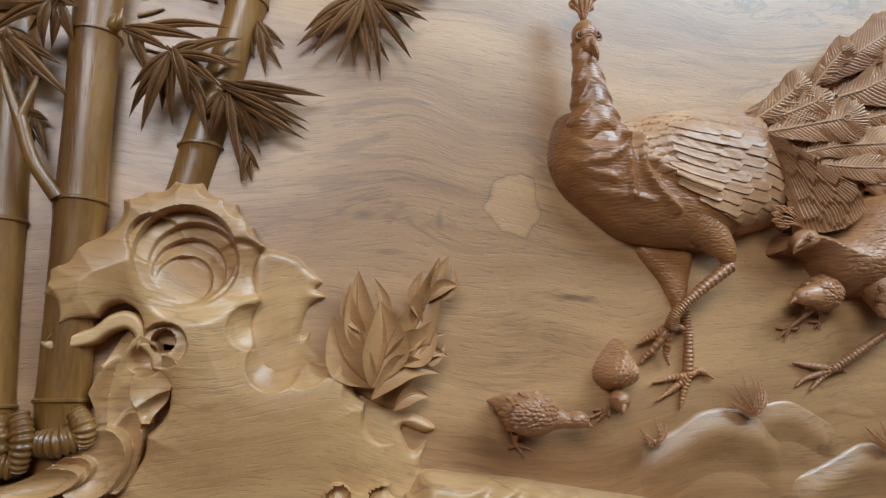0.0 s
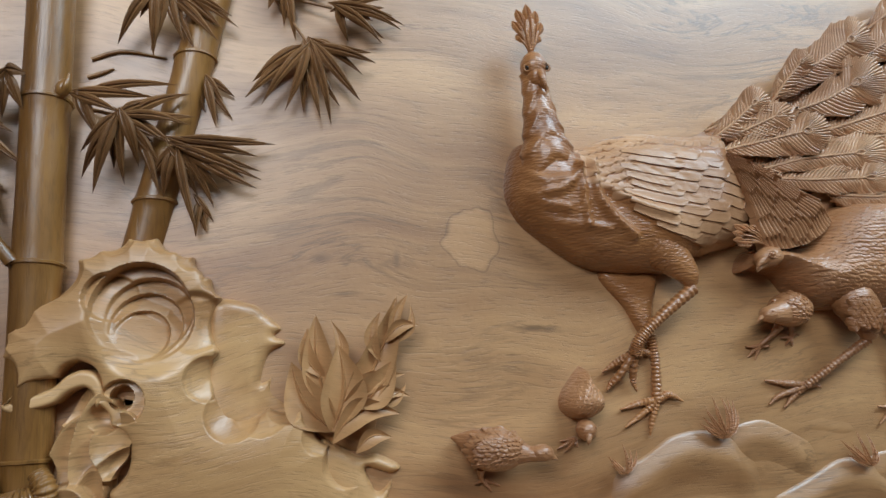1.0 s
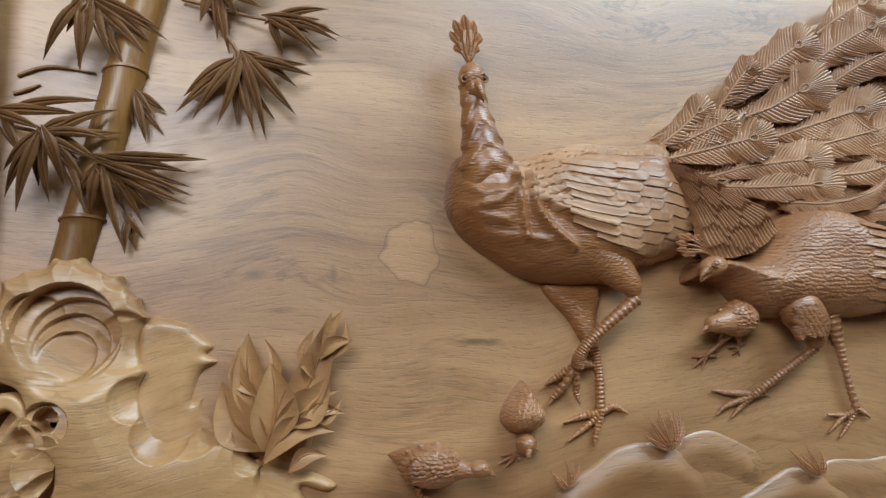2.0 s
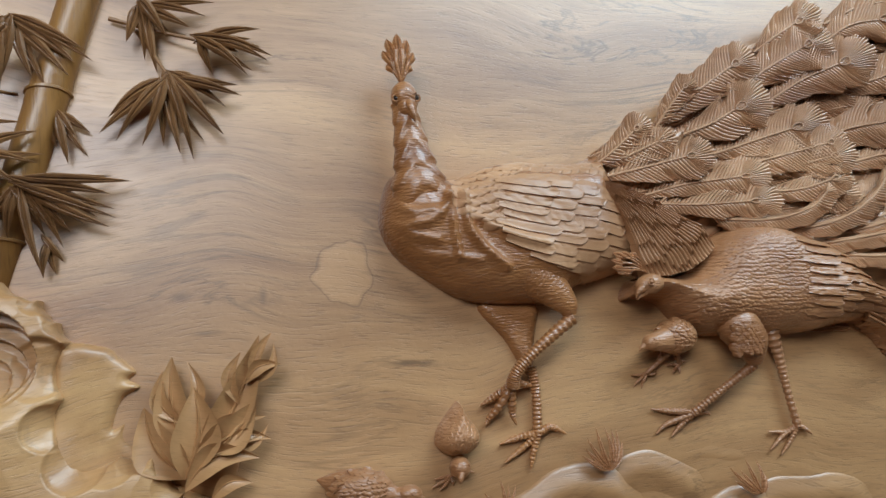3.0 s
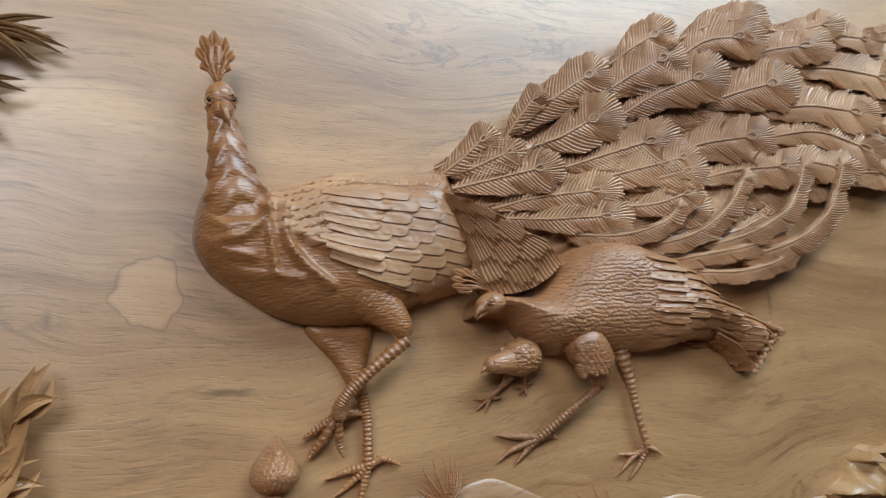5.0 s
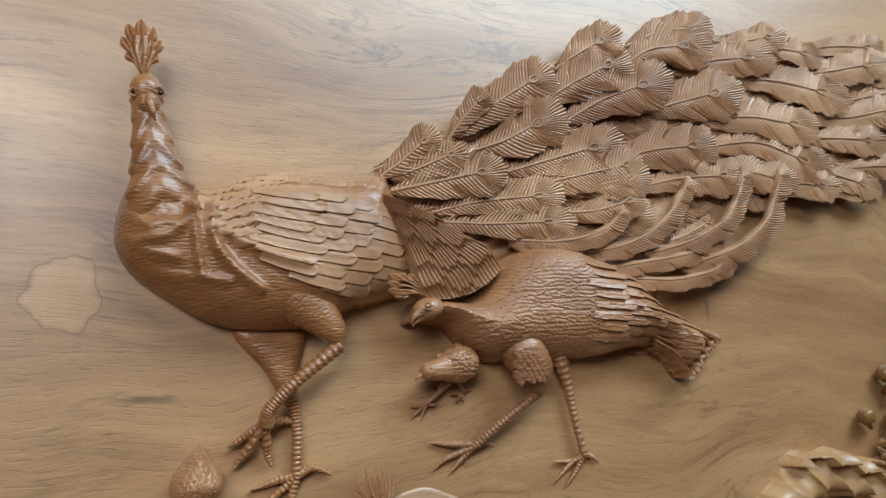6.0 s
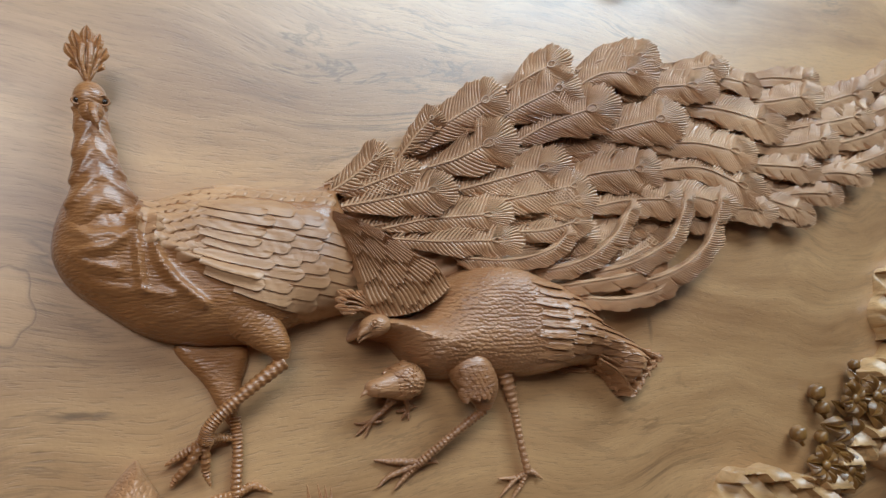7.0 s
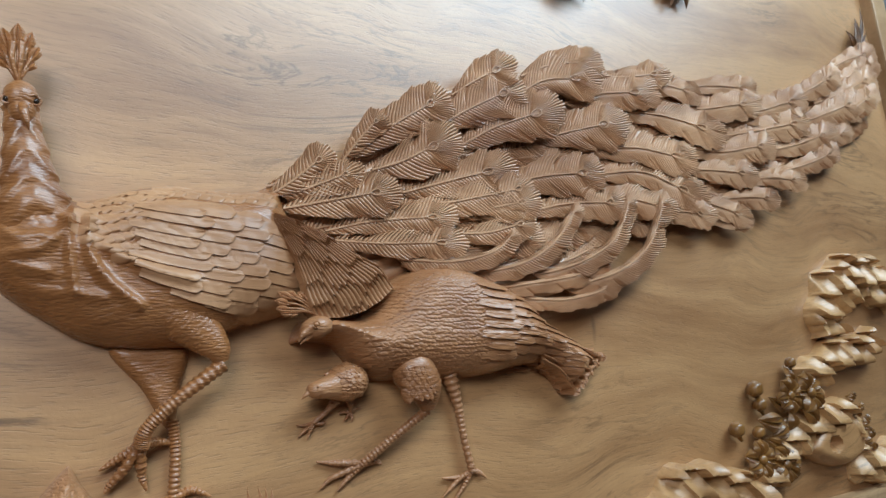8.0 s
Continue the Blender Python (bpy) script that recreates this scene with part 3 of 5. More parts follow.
def rock_main(x, z, dist):
    h = dome(dist, 0.003, 0.010, 2.0) + dome(dist, 0.045, 0.014, 1.5) + 0.018
    h = h + 0.0035 * wavy(x, z, 38, 1) - 0.018 * smooth(1.24, 1.10, z)
    h = h - 0.012 * smooth(-0.24, -0.12, x)
    # the great whorl: nested scoops
    h = crescent(h, x, z, -0.348, 1.358, 0.047, 0.020, 0.2, 0.95, 0.06)
    h = crescent(h, x, z, -0.340, 1.350, 0.042, 0.013, 0.6, 0.8, 0.07)
    h = crescent(h, x, z, -0.344, 1.343, 0.034, 0.012, 0.5, 0.85, 0.08)
    h = crescent(h, x, z, -0.348, 1.334, 0.026, 0.010, 0.7, 0.7, 0.1)
    h = crescent(h, x, z, -0.338, 1.348, 0.060, 0.012, -0.6, -0.8, 0.4)
    h = crescent(h, x, z, -0.376, 1.372, 0.024, 0.010, -0.7, 0.5, 0.1)
    h = crescent(h, x, z, -0.298, 1.345, 0.032, 0.010, 0.8, 0.3, 0.2)
    # lower cave and the round hole
    h = crescent(h, x, z, -0.362, 1.272, 0.022, 0.016, 0.7, 0.6)
    h = hollow(h, x, z, -0.363, 1.276, 0.011, 0.012, 0.024)
    # gouge cuts along the rim
    for cx, cz, r, k in ((-0.470, 1.357, 0.020, 0.012), (-0.302, 1.410, 0.014, 0.010), (-0.282, 1.388, 0.012, 0.010), (-0.374, 1.430, 0.018, 0.012), (-0.328, 1.430, 0.016, 0.010), (-0.430, 1.400, 0.030, 0.014), (-0.480, 1.30, 0.030, 0.014),
                         (-0.262, 1.255, 0.026, 0.014), (-0.212, 1.262, 0.020, 0.010), (-0.178, 1.228, 0.018, 0.010), (-0.15, 1.20, 0.026, 0.013), (-0.235, 1.262, 0.03, 0.012), (-0.285, 1.29, 0.022, 0.012), (-0.118, 1.160, 0.018, 0.01)):
        h = scallop(h, x, z, cx, cz, r, k)
    return np.maximum(h, 0.004)


rock = thing("carved_rock", -0.3, 1.1, "large pierced scholar rock carved in pale teak with a whorled hollow", "rock")
c = Carve()
relief(c, bitten([(-0.466, 1.344), (-0.446, 1.367), (-0.418, 1.380), (-0.409, 1.411), (-0.386, 1.419), (-0.363, 1.432), (-0.337, 1.432), (-0.318, 1.416), (-0.303, 1.413), (-0.296, 1.398), (-0.286, 1.390), (-0.274, 1.370),
                  (-0.276, 1.316), (-0.281, 1.285), (-0.258, 1.253), (-0.228, 1.258), (-0.195, 1.257), (-0.184, 1.236), (-0.168, 1.218), (-0.162, 1.192), (-0.140, 1.186), (-0.122, 1.166), (-0.112, 1.143), (-0.104, 1.08), (-0.42, 1.08), (-0.392, 1.150),
                  (-0.372, 1.190), (-0.354, 1.232), (-0.372, 1.250), (-0.388, 1.272), (-0.382, 1.292), (-0.402, 1.312), (-0.421, 1.297), (-0.466, 1.270), (-0.452, 1.296), (-0.470, 1.318)]), 0.0012, rock_main, soft=False)
part("rock_face", c, ROCK, rock)
c = Carve()
relief(c, [(-0.285, 1.366), (-0.247, 1.365), (-0.232, 1.354), (-0.216, 1.339), (-0.223, 1.331), (-0.212, 1.323), (-0.228, 1.312), (-0.236, 1.285), (-0.224, 1.29), (-0.224, 1.274), (-0.197, 1.252), (-0.197, 1.235),
           (-0.285, 1.246), (-0.289, 1.313)], 0.0022, lambda x, z, s: dome(s, 0.012, 0.011) + 0.002 * wavy(x, z, 60, 2) + 0.009 * smooth(-0.235, -0.275, x) - 0.006 * smooth(1.33, 1.30, z) * smooth(-0.25, -0.225, x), n=260)
part("rock_shoulder", c, ROCK, rock)
c = Carve()
relief(c, [(-0.178, 1.213), (-0.162, 1.217), (-0.136, 1.204), (-0.118, 1.205), (-0.094, 1.191), (-0.105, 1.184), (-0.13, 1.192), (-0.125, 1.176), (-0.117, 1.167), (-0.103, 1.177), (-0.108, 1.15), (-0.1, 1.138), (-0.1, 1.09), (-0.18, 1.09)],
       0.0022, lambda x, z, s: dome(s, 0.012, 0.014) + 0.003 * wavy(x, z, 70, 4) - 0.004 * smooth(-0.14, -0.1, x), n=220)
part("rock_ledge", c, ROCK, rock)


c = Carve()
relief(c, [(-0.466, 1.274), (-0.455, 1.278), (-0.439, 1.283), (-0.423, 1.289), (-0.412, 1.299), (-0.398, 1.304), (-0.386, 1.299), (-0.379, 1.286), (-0.38, 1.273), (-0.386, 1.268), (-0.389, 1.281), (-0.397, 1.287), (-0.411, 1.282), (-0.422, 1.273), (-0.44, 1.268), (-0.458, 1.266)], 0.0013, lambda x, z, s: 0.020 + dome(s, 0.004, 0.008), n=160)
part("rock_lip", c, ROCK, rock)


FRILL = ((-0.408, 1.268, 0.0287, 0.0211, 1.57, 0.012),
         (-0.424, 1.232, 0.0287, 0.0115, 1.5, 0.01),
         (-0.409, 1.219, 0.0402, 0.0172, 1.35, 0.016),
         (-0.386, 1.234, 0.0517, 0.0191, 1.4, 0.02),
         (-0.366, 1.238, 0.0287, 0.0211, 1.2, 0.024),
         (-0.363, 1.216, 0.023, 0.0115, 0.6, 0.02),
         (-0.39, 1.176, 0.0383, 0.0144, 1.4, 0.018),
         (-0.413, 1.167, 0.0345, 0.0268, 1.1, 0.024),
         (-0.439, 1.158, 0.0287, 0.0153, 0.35, 0.022),
         (-0.457, 1.152, 0.0383, 0.0134, 0.2, 0.026),
         (-0.378, 1.258, 0.0153, 0.0153, 0.8, 0.014))


def frill(x, z, dist):
    """Overlapping scooped scallops, each with a raised lip."""
    h = 0.004 + 0 * x
    for cx, cz, rx, rz, turn, d in FRILL:
        ct, st = math.cos(turn), math.sin(turn)
        q = np.hypot(((x - cx) * ct + (z - cz) * st) / rx, (-(x - cx) * st + (z - cz) * ct) / rz)
        k = smooth(1.05, 0.93, q)
        h = h * (1 - k) + k * (1.5 * d - 0.010 + 0.012 * np.minimum(q, 1) ** 2.5)
    return h


c = Carve()
relief(c, [(-0.345, 1.268), (-0.350, 1.245), (-0.356, 1.222), (-0.368, 1.205), (-0.371, 1.18), (-0.382, 1.15), (-0.39, 1.08), (-0.53, 1.075), (-0.545, 1.13), (-0.47, 1.155), (-0.435, 1.175), (-0.420, 1.187), (-0.418, 1.21), (-0.424, 1.237), (-0.412, 1.26), (-0.395, 1.285), (-0.37, 1.275)],
       0.0011, frill, n=200)
part("rock_frill", c, ROCK, rock)

roots = thing("bamboo_roots", -0.45, 1.17, "ribbed carved bamboo rootstock below the culms", "roots")
for pts, r, n in (([(-0.50, 0.02, 1.208), (-0.49, 0.028, 1.19), (-0.492, 0.02, 1.165)], 0.014, 7), ([(-0.475, 0.03, 1.212), (-0.468, 0.036, 1.19), (-0.472, 0.03, 1.165)], 0.010, 9), ([(-0.46, 0.028, 1.186), (-0.44, 0.034, 1.188), (-0.42, 0.028, 1.195)], 0.013, 9),
                  ([(-0.43, 0.03, 1.213), (-0.421, 0.036, 1.20), (-0.422, 0.03, 1.185)], 0.010, 8), ([(-0.53, 0.02, 1.175), (-0.50, 0.03, 1.172), (-0.475, 0.026, 1.168)], 0.014, 9)):
    c = Carve()
    tube(c, pts, [r * 0.8, r, r * 0.8], 12, 64, n, 0.09)
    part("root", c, BAMBOO, roots)

low_roots = thing("carved_rock", 0.0, 1.08, "gnarled low rock ledge with hollows at the foot of the board", "rock")
c = Carve()
relief(c, [(-0.225, 1.09), (-0.212, 1.136), (-0.195, 1.146), (-0.173, 1.132), (-0.15, 1.144), (-0.127, 1.128), (-0.108, 1.147), (-0.06, 1.142), (-0.01, 1.136), (0.035, 1.128), (0.09, 1.118), (0.16, 1.105), (0.2, 1.085), (0.2, 1.07), (-0.225, 1.07)], 0.0022,
       lambda x, z, s: np.maximum(0.003, hollow(hollow(hollow(dome(s, 0.02, 0.045) + 0.004 * np.sin((x * 0.4 - z) * 330) * smooth(-0.1, -0.02, x) + 0.003 * wavy(x, z, 60, 6), x, z, -0.196, 1.126, 0.012, 0.014, 0.02), x, z, -0.148, 1.118, 0.022, 0.020, 0.022), x, z, -0.146, 1.112, 0.014, 0.015, -0.008, 0.4)), n=240)
part("rock_face", c, ROCK, low_roots)

# ---- broad-leaved plant by the rock ----
plant = thing("carved_plant", -0.165, 1.215, "clump of broad pointed carved leaves growing from the rock", "plant")
for x0, z0, x1, z1, w, d0, d1, bend in (
        (-0.163, 1.232, -0.206, 1.303, 0.044, 0.022, 0.016, 0.06), (-0.166, 1.250, -0.181, 1.351, 0.034, 0.018, 0.014, 0.03), (-0.172, 1.285, -0.189, 1.338, 0.018, 0.022, 0.014, 0.10),
        (-0.168, 1.285, -0.166, 1.345, 0.015, 0.023, 0.015, -0.10), (-0.166, 1.232, -0.159, 1.319, 0.046, 0.030, 0.028, -0.05), (-0.158, 1.238, -0.096, 1.368, 0.038, 0.020, 0.020, -0.03),
        (-0.116, 1.300, -0.114, 1.352, 0.015, 0.030, 0.020, 0.10), (-0.104, 1.320, -0.083, 1.371, 0.012, 0.028, 0.018, 0.05), (-0.104, 1.318, -0.081, 1.359, 0.011, 0.030, 0.020, -0.10),
        (-0.110, 1.320, -0.074, 1.337, 0.015, 0.033, 0.026, 0.10), (-0.154, 1.258, -0.099, 1.303, 0.036, 0.032, 0.026, -0.07), (-0.137, 1.252, -0.102, 1.290, 0.022, 0.026, 0.020, 0.12),
        (-0.124, 1.260, -0.089, 1.286, 0.012, 0.028, 0.020, 0.12), (-0.124, 1.258, -0.088, 1.277, 0.011, 0.028, 0.020, -0.10), (-0.132, 1.256, -0.085, 1.263, 0.015, 0.030, 0.022, 0.10),
        (-0.166, 1.222, -0.096, 1.246, 0.028, 0.036, 0.028, 0.13), (-0.142, 1.210, -0.104, 1.222, 0.018, 0.026, 0.016, 0.12)):
    c = Carve()
    blade(c, x0, z0, x1, z1, w, d0 * 0.8, d1 * 0.8 + 0.003, bend * 2.0, 22, 0.42, 0.42, 0.006, True)
    part("leaf", c, HILL, plant)
c = Carve()
relief(c, [(-0.187, 1.27), (-0.192, 1.242), (-0.172, 1.222), (-0.135, 1.209), (-0.117, 1.24), (-0.124, 1.281), (-0.117, 1.316), (-0.141, 1.298), (-0.158, 1.292), (-0.176, 1.292)], 0.003, lambda x, z, s: dome(s, 0.03, 0.010), n=80)
part("leaf_base", c, HILL, plant)

# ---- hills and grass ----


def hill(ridge, low, high, label, fall=0.06):
    """A hill in low relief: a rounded ridge, its face falling back to the board below."""
    r = spline(ridge, 60)

    def height(x, z, s):
        top = np.interp(x, r[:, 0], r[:, 1])
        below = np.maximum(top - z, 0)
        ends = smooth(r[0, 0], r[0, 0] + 0.045, x) * smooth(r[-1, 0], r[-1, 0] - 0.045, x)
        brow = 0.15 + 0.85 * smooth(-0.01, 0.034, below)
        return -0.0015 + 0.65 * ends * high * brow * smooth(-0.001, 0.003, below) * (1 - smooth(0.016, fall, below))
    c = Carve()
    relief(c, np.vstack([r, [(r[-1, 0], low), (r[0, 0], low)]]), 0.0025, height, soft=False)
    return tagged(part("carved_hill", c, BOARD), label, "hill", "hills")


hill([(0.390, 1.200), (0.411, 1.214), (0.436, 1.216), (0.459, 1.211), (0.488, 1.208), (0.51, 1.196)], 1.17, 0.005, "small far hill in faint relief", 0.03)
hill([(0.285, 1.185), (0.309, 1.203), (0.325, 1.210), (0.353, 1.212), (0.382, 1.200), (0.408, 1.187), (0.436, 1.178)], 1.12, 0.014, "rounded carved hill behind another hill", 0.06)
hill([(0.135, 1.155), (0.159, 1.168), (0.192, 1.182), (0.222, 1.199), (0.252, 1.205), (0.281, 1.203), (0.303, 1.195), (0.324, 1.178), (0.350, 1.158)], 1.09, 0.020, "long rounded carved hill with a grass tuft", 0.09)
hill([(0.470, 1.145), (0.497, 1.157), (0.524, 1.164), (0.573, 1.160), (0.607, 1.161), (0.642, 1.152), (0.68, 1.130)], 1.09, 0.014, "rounded carved hill behind another hill", 0.06)
hill([(0.335, 1.112), (0.366, 1.125), (0.412, 1.142), (0.447, 1.157), (0.476, 1.159), (0.496, 1.154), (0.518, 1.138), (0.555, 1.112)], 1.075, 0.020, "rounded carved hill at the foot of the board", 0.08)
hill([(0.70, 1.10), (0.78, 1.12), (0.84, 1.127), (0.90, 1.12), (0.96, 1.10)], 1.075, 0.014, "low rounded carved hill at the foot of the board", 0.05)


def tuft(x, z, tips, wide, label):
    base = thing("grass_tuft", x, z, label, "grass", "grass tufts")
    for i, (tx, tz) in enumerate(tips):
        c = Carve()
        blade(c, x + 0.004 * (i / len(tips) - 0.5), z - 0.004, tx, tz, wide, 0.016, 0.010, 0.06 * (1 if tx < x else -1), 8, 0.5, 0.3, 0.004)
        part("blade", c, PLUMAGE, base)


tuft(0.291, 1.199, [(0.259, 1.214), (0.264, 1.221), (0.268, 1.232), (0.280, 1.244), (0.291, 1.243), (0.299, 1.241), (0.306, 1.239), (0.312, 1.226)], 0.0072, "tuft of carved grass on a hill")
tuft(0.158, 1.169, [(0.139, 1.186), (0.143, 1.175), (0.146, 1.182), (0.158, 1.198), (0.167, 1.192), (0.176, 1.190)], 0.0050, "small tuft of carved grass in low relief")
tuft(0.488, 1.153, [(0.451, 1.183), (0.457, 1.166), (0.466, 1.178), (0.475, 1.192), (0.490, 1.188), (0.500, 1.170)], 0.0070, "tuft of carved grass between two hills")

# ---- birds: every bird is one carved mesh ----
# Feathers of the train: three places along the shaft of each (x, z), the length of its fan and its width.
TRAIN_A0 = [
    (0.307, 1.557, 0.335, 1.577, 0.361, 1.6, 0.035, 0.037),
    (0.324, 1.558, 0.36, 1.572, 0.394, 1.587, 0.031, 0.036),
    (0.324, 1.544, 0.373, 1.554, 0.43, 1.567, 0.049, 0.05),
    (0.399, 1.608, 0.42, 1.637, 0.441, 1.661, 0.024, 0.031),
    (0.411, 1.617, 0.465, 1.66, 0.519, 1.696, 0.051, 0.057),
    (0.44, 1.602, 0.478, 1.615, 0.516, 1.635, 0.068, 0.064),
    (0.524, 1.66, 0.582, 1.699, 0.644, 1.733, 0.064, 0.061),
    (0.571, 1.726, 0.602, 1.747, 0.636, 1.768, 0.062, 0.054),
    (0.577, 1.651, 0.637, 1.685, 0.699, 1.71, 0.079, 0.068),
    (0.482, 1.576, 0.543, 1.594, 0.601, 1.611, 0.072, 0.058),
    (0.701, 1.779, 0.759, 1.806, 0.812, 1.818, 0.067, 0.055),
]
TRAIN_A1 = [
    (0.685, 1.743, 0.737, 1.775, 0.789, 1.786, 0.081, 0.066),
    (0.717, 1.678, 0.78, 1.698, 0.84, 1.715, 0.082, 0.073),
    (0.625, 1.594, 0.708, 1.617, 0.779, 1.628, 0.07, 0.064),
    (0.685, 1.564, 0.754, 1.579, 0.831, 1.586, 0.057, 0.054),
    (0.783, 1.748, 0.857, 1.774, 0.924, 1.787, 0.091, 0.058),
    (0.903, 1.756, 1.001, 1.759, 1.09, 1.751, 0.1, 0.078),
    (0.803, 1.67, 0.914, 1.688, 1.004, 1.684, 0.084, 0.065),
    (0.826, 1.635, 0.931, 1.648, 1.012, 1.628, 0.099, 0.068),
    (0.966, 1.814, 1.022, 1.82, 1.07, 1.818, 0.066, 0.057),
    (0.858, 1.813, 0.921, 1.815, 0.983, 1.83, 0.062, 0.052),
    (0.374, 1.52, 0.431, 1.533, 0.508, 1.542, 0.055, 0.039),
]
TRAIN_A2 = [
    (0.381, 1.509, 0.444, 1.506, 0.517, 1.509, 0.058, 0.036),
    (0.561, 1.552, 0.612, 1.562, 0.656, 1.572, 0.051, 0.046),
    (0.549, 1.524, 0.607, 1.528, 0.652, 1.54, 0.045, 0.039),
    (0.468, 1.549, 0.567, 1.57, 0.654, 1.591, 0.041, 0.049),
    (0.797, 1.573, 0.871, 1.598, 0.944, 1.591, 0.064, 0.053),
]
TRAIN_B0 = [
    (1.096, 1.834, 1.176, 1.847, 1.249, 1.854, 0.079, 0.061),
    (0.985, 1.774, 1.108, 1.787, 1.233, 1.815, 0.091, 0.066),
    (1.163, 1.777, 1.286, 1.809, 1.41, 1.848, 0.1, 0.074),
    (1.428, 1.859, 1.515, 1.897, 1.591, 1.934, 0.094, 0.066),
    (1.189, 1.749, 1.294, 1.772, 1.403, 1.799, 0.098, 0.072),
    (1.045, 1.713, 1.154, 1.71, 1.268, 1.733, 0.082, 0.069),
    (1.31, 1.731, 1.427, 1.76, 1.51, 1.787, 0.097, 0.067),
    (1.057, 1.67, 1.132, 1.672, 1.195, 1.673, 0.072, 0.065),
    (1.227, 1.662, 1.302, 1.675, 1.364, 1.675, 0.069, 0.05),
    (1.336, 1.691, 1.444, 1.717, 1.524, 1.745, 0.075, 0.054),
    (1.419, 1.798, 1.54, 1.84, 1.646, 1.878, 0.109, 0.072),
]
TRAIN_B1 = [
    (1.54, 1.872, 1.66, 1.915, 1.751, 1.956, 0.106, 0.07),
    (1.618, 1.932, 1.704, 1.964, 1.79, 2.002, 0.097, 0.072),
    (1.632, 1.971, 1.707, 2.006, 1.781, 2.033, 0.091, 0.067),
    (1.546, 1.825, 1.653, 1.862, 1.745, 1.908, 0.098, 0.069),
    (1.471, 1.765, 1.547, 1.785, 1.6, 1.803, 0.069, 0.051),
    (1.131, 1.619, 1.208, 1.627, 1.261, 1.629, 0.064, 0.052),
    (1.046, 1.62, 1.104, 1.606, 1.157, 1.594, 0.065, 0.053),
    (1.075, 1.582, 1.137, 1.581, 1.174, 1.581, 0.05, 0.044),
    (0.93, 1.574, 1.009, 1.585, 1.053, 1.584, 0.062, 0.059),
]
TRAIN_LOW = [
    (0.500, 1.505, 0.590, 1.508, 0.670, 1.526, 0.045, 0.052),
    (0.610, 1.500, 0.700, 1.514, 0.775, 1.545, 0.048, 0.052),
    (0.720, 1.512, 0.800, 1.532, 0.865, 1.562, 0.044, 0.050),
    (0.800, 1.530, 0.870, 1.556, 0.925, 1.596, 0.040, 0.048),
    (0.540, 1.478, 0.640, 1.490, 0.710, 1.512, 0.040, 0.050),
    (0.650, 1.474, 0.750, 1.494, 0.815, 1.520, 0.040, 0.050),
]
PLUMES = [
    (0.466, 1.488, 0.540, 1.484, 0.604, 1.499, 0.636, 1.521, 0.036),
    (0.578, 1.471, 0.648, 1.483, 0.707, 1.513, 0.759, 1.564, 0.040),
    (0.681, 1.471, 0.755, 1.487, 0.831, 1.525, 0.877, 1.586, 0.044),
    (0.733, 1.453, 0.830, 1.475, 0.906, 1.519, 0.958, 1.592, 0.050),
    (0.606, 1.451, 0.684, 1.460, 0.757, 1.471, 0.810, 1.488, 0.036),
    (0.642, 1.439, 0.730, 1.435, 0.808, 1.451, 0.860, 1.481, 0.036),
]


def toes(c, x, d, z, ends, r, d_end=0.004):
    for pts in ends:
        p = [(x, d, z)] + [(a, max(d_end, d * (1 - (i + 1) / (len(pts) + 0.2))), b) for i, (a, b) in enumerate(pts)]
        tube(c, p, [r, r * 0.95, r * 0.75, r * 0.25], 8, 34, 9, 0.16)


def scales(c, surf, x0, x1, z_of, rows, step, size, lift=0.0016, lean=0.0, seed=0):
    """Small overlapping scale feathers laid on a surface: each a domed tongue."""
    rng = random.Random(seed)
    a = np.linspace(-1, 1, 7)
    for j in range(rows):
        x = x0 + (0.5 * step if j % 2 else 0) + rng.uniform(-0.2, 0.2) * step
        while x < x1:
            z = z_of(x, j / max(1, rows - 1))
            if z is not None:
                s = size * rng.uniform(0.8, 1.2)
                ang = lean + rng.uniform(-0.25, 0.25)
                z += rng.uniform(-0.25, 0.25) * step
                ca, sa = math.cos(ang), math.sin(ang)
                P, Q = np.meshgrid(np.linspace(0, 1, 6), a, indexing="ij")
                wv = 0.5 * s * np.sqrt(np.maximum(1 - np.clip((P - 0.45) / 0.55, 0, 1) ** 2, 0.01)) * (0.6 + 0.4 * smooth(0, 0.4, P))
                lx, lz = (P - 0.4) * s * 1.5, Q * wv
                X, Z = x + lx * ca - lz * sa, z + lx * sa + lz * ca
                h = surf(X.ravel(), Z.ravel()).reshape(X.shape) + lift * (0.1 + P) - 0.9 * lift * Q * Q * P
                V = np.stack([X, h, Z], -1).reshape(-1, 3)
                F = [(i * 7 + k, i * 7 + k + 1, (i + 1) * 7 + k + 1, (i + 1) * 7 + k) for i in range(5) for k in range(6)]
                rim = list(range(35, 42)) + [i * 7 + 6 for i in (4, 3, 2, 1, 0)]
                rim = [0, 7, 14, 21, 28] + rim
                low = V[rim].copy()
                low[:, 1] -= 0.004
                F += [(rim[k], rim[k + 1], 42 + k + 1, 42 + k) for k in range(len(rim) - 1)]
                c.add(np.vstack([V, low]), F)
            x += step


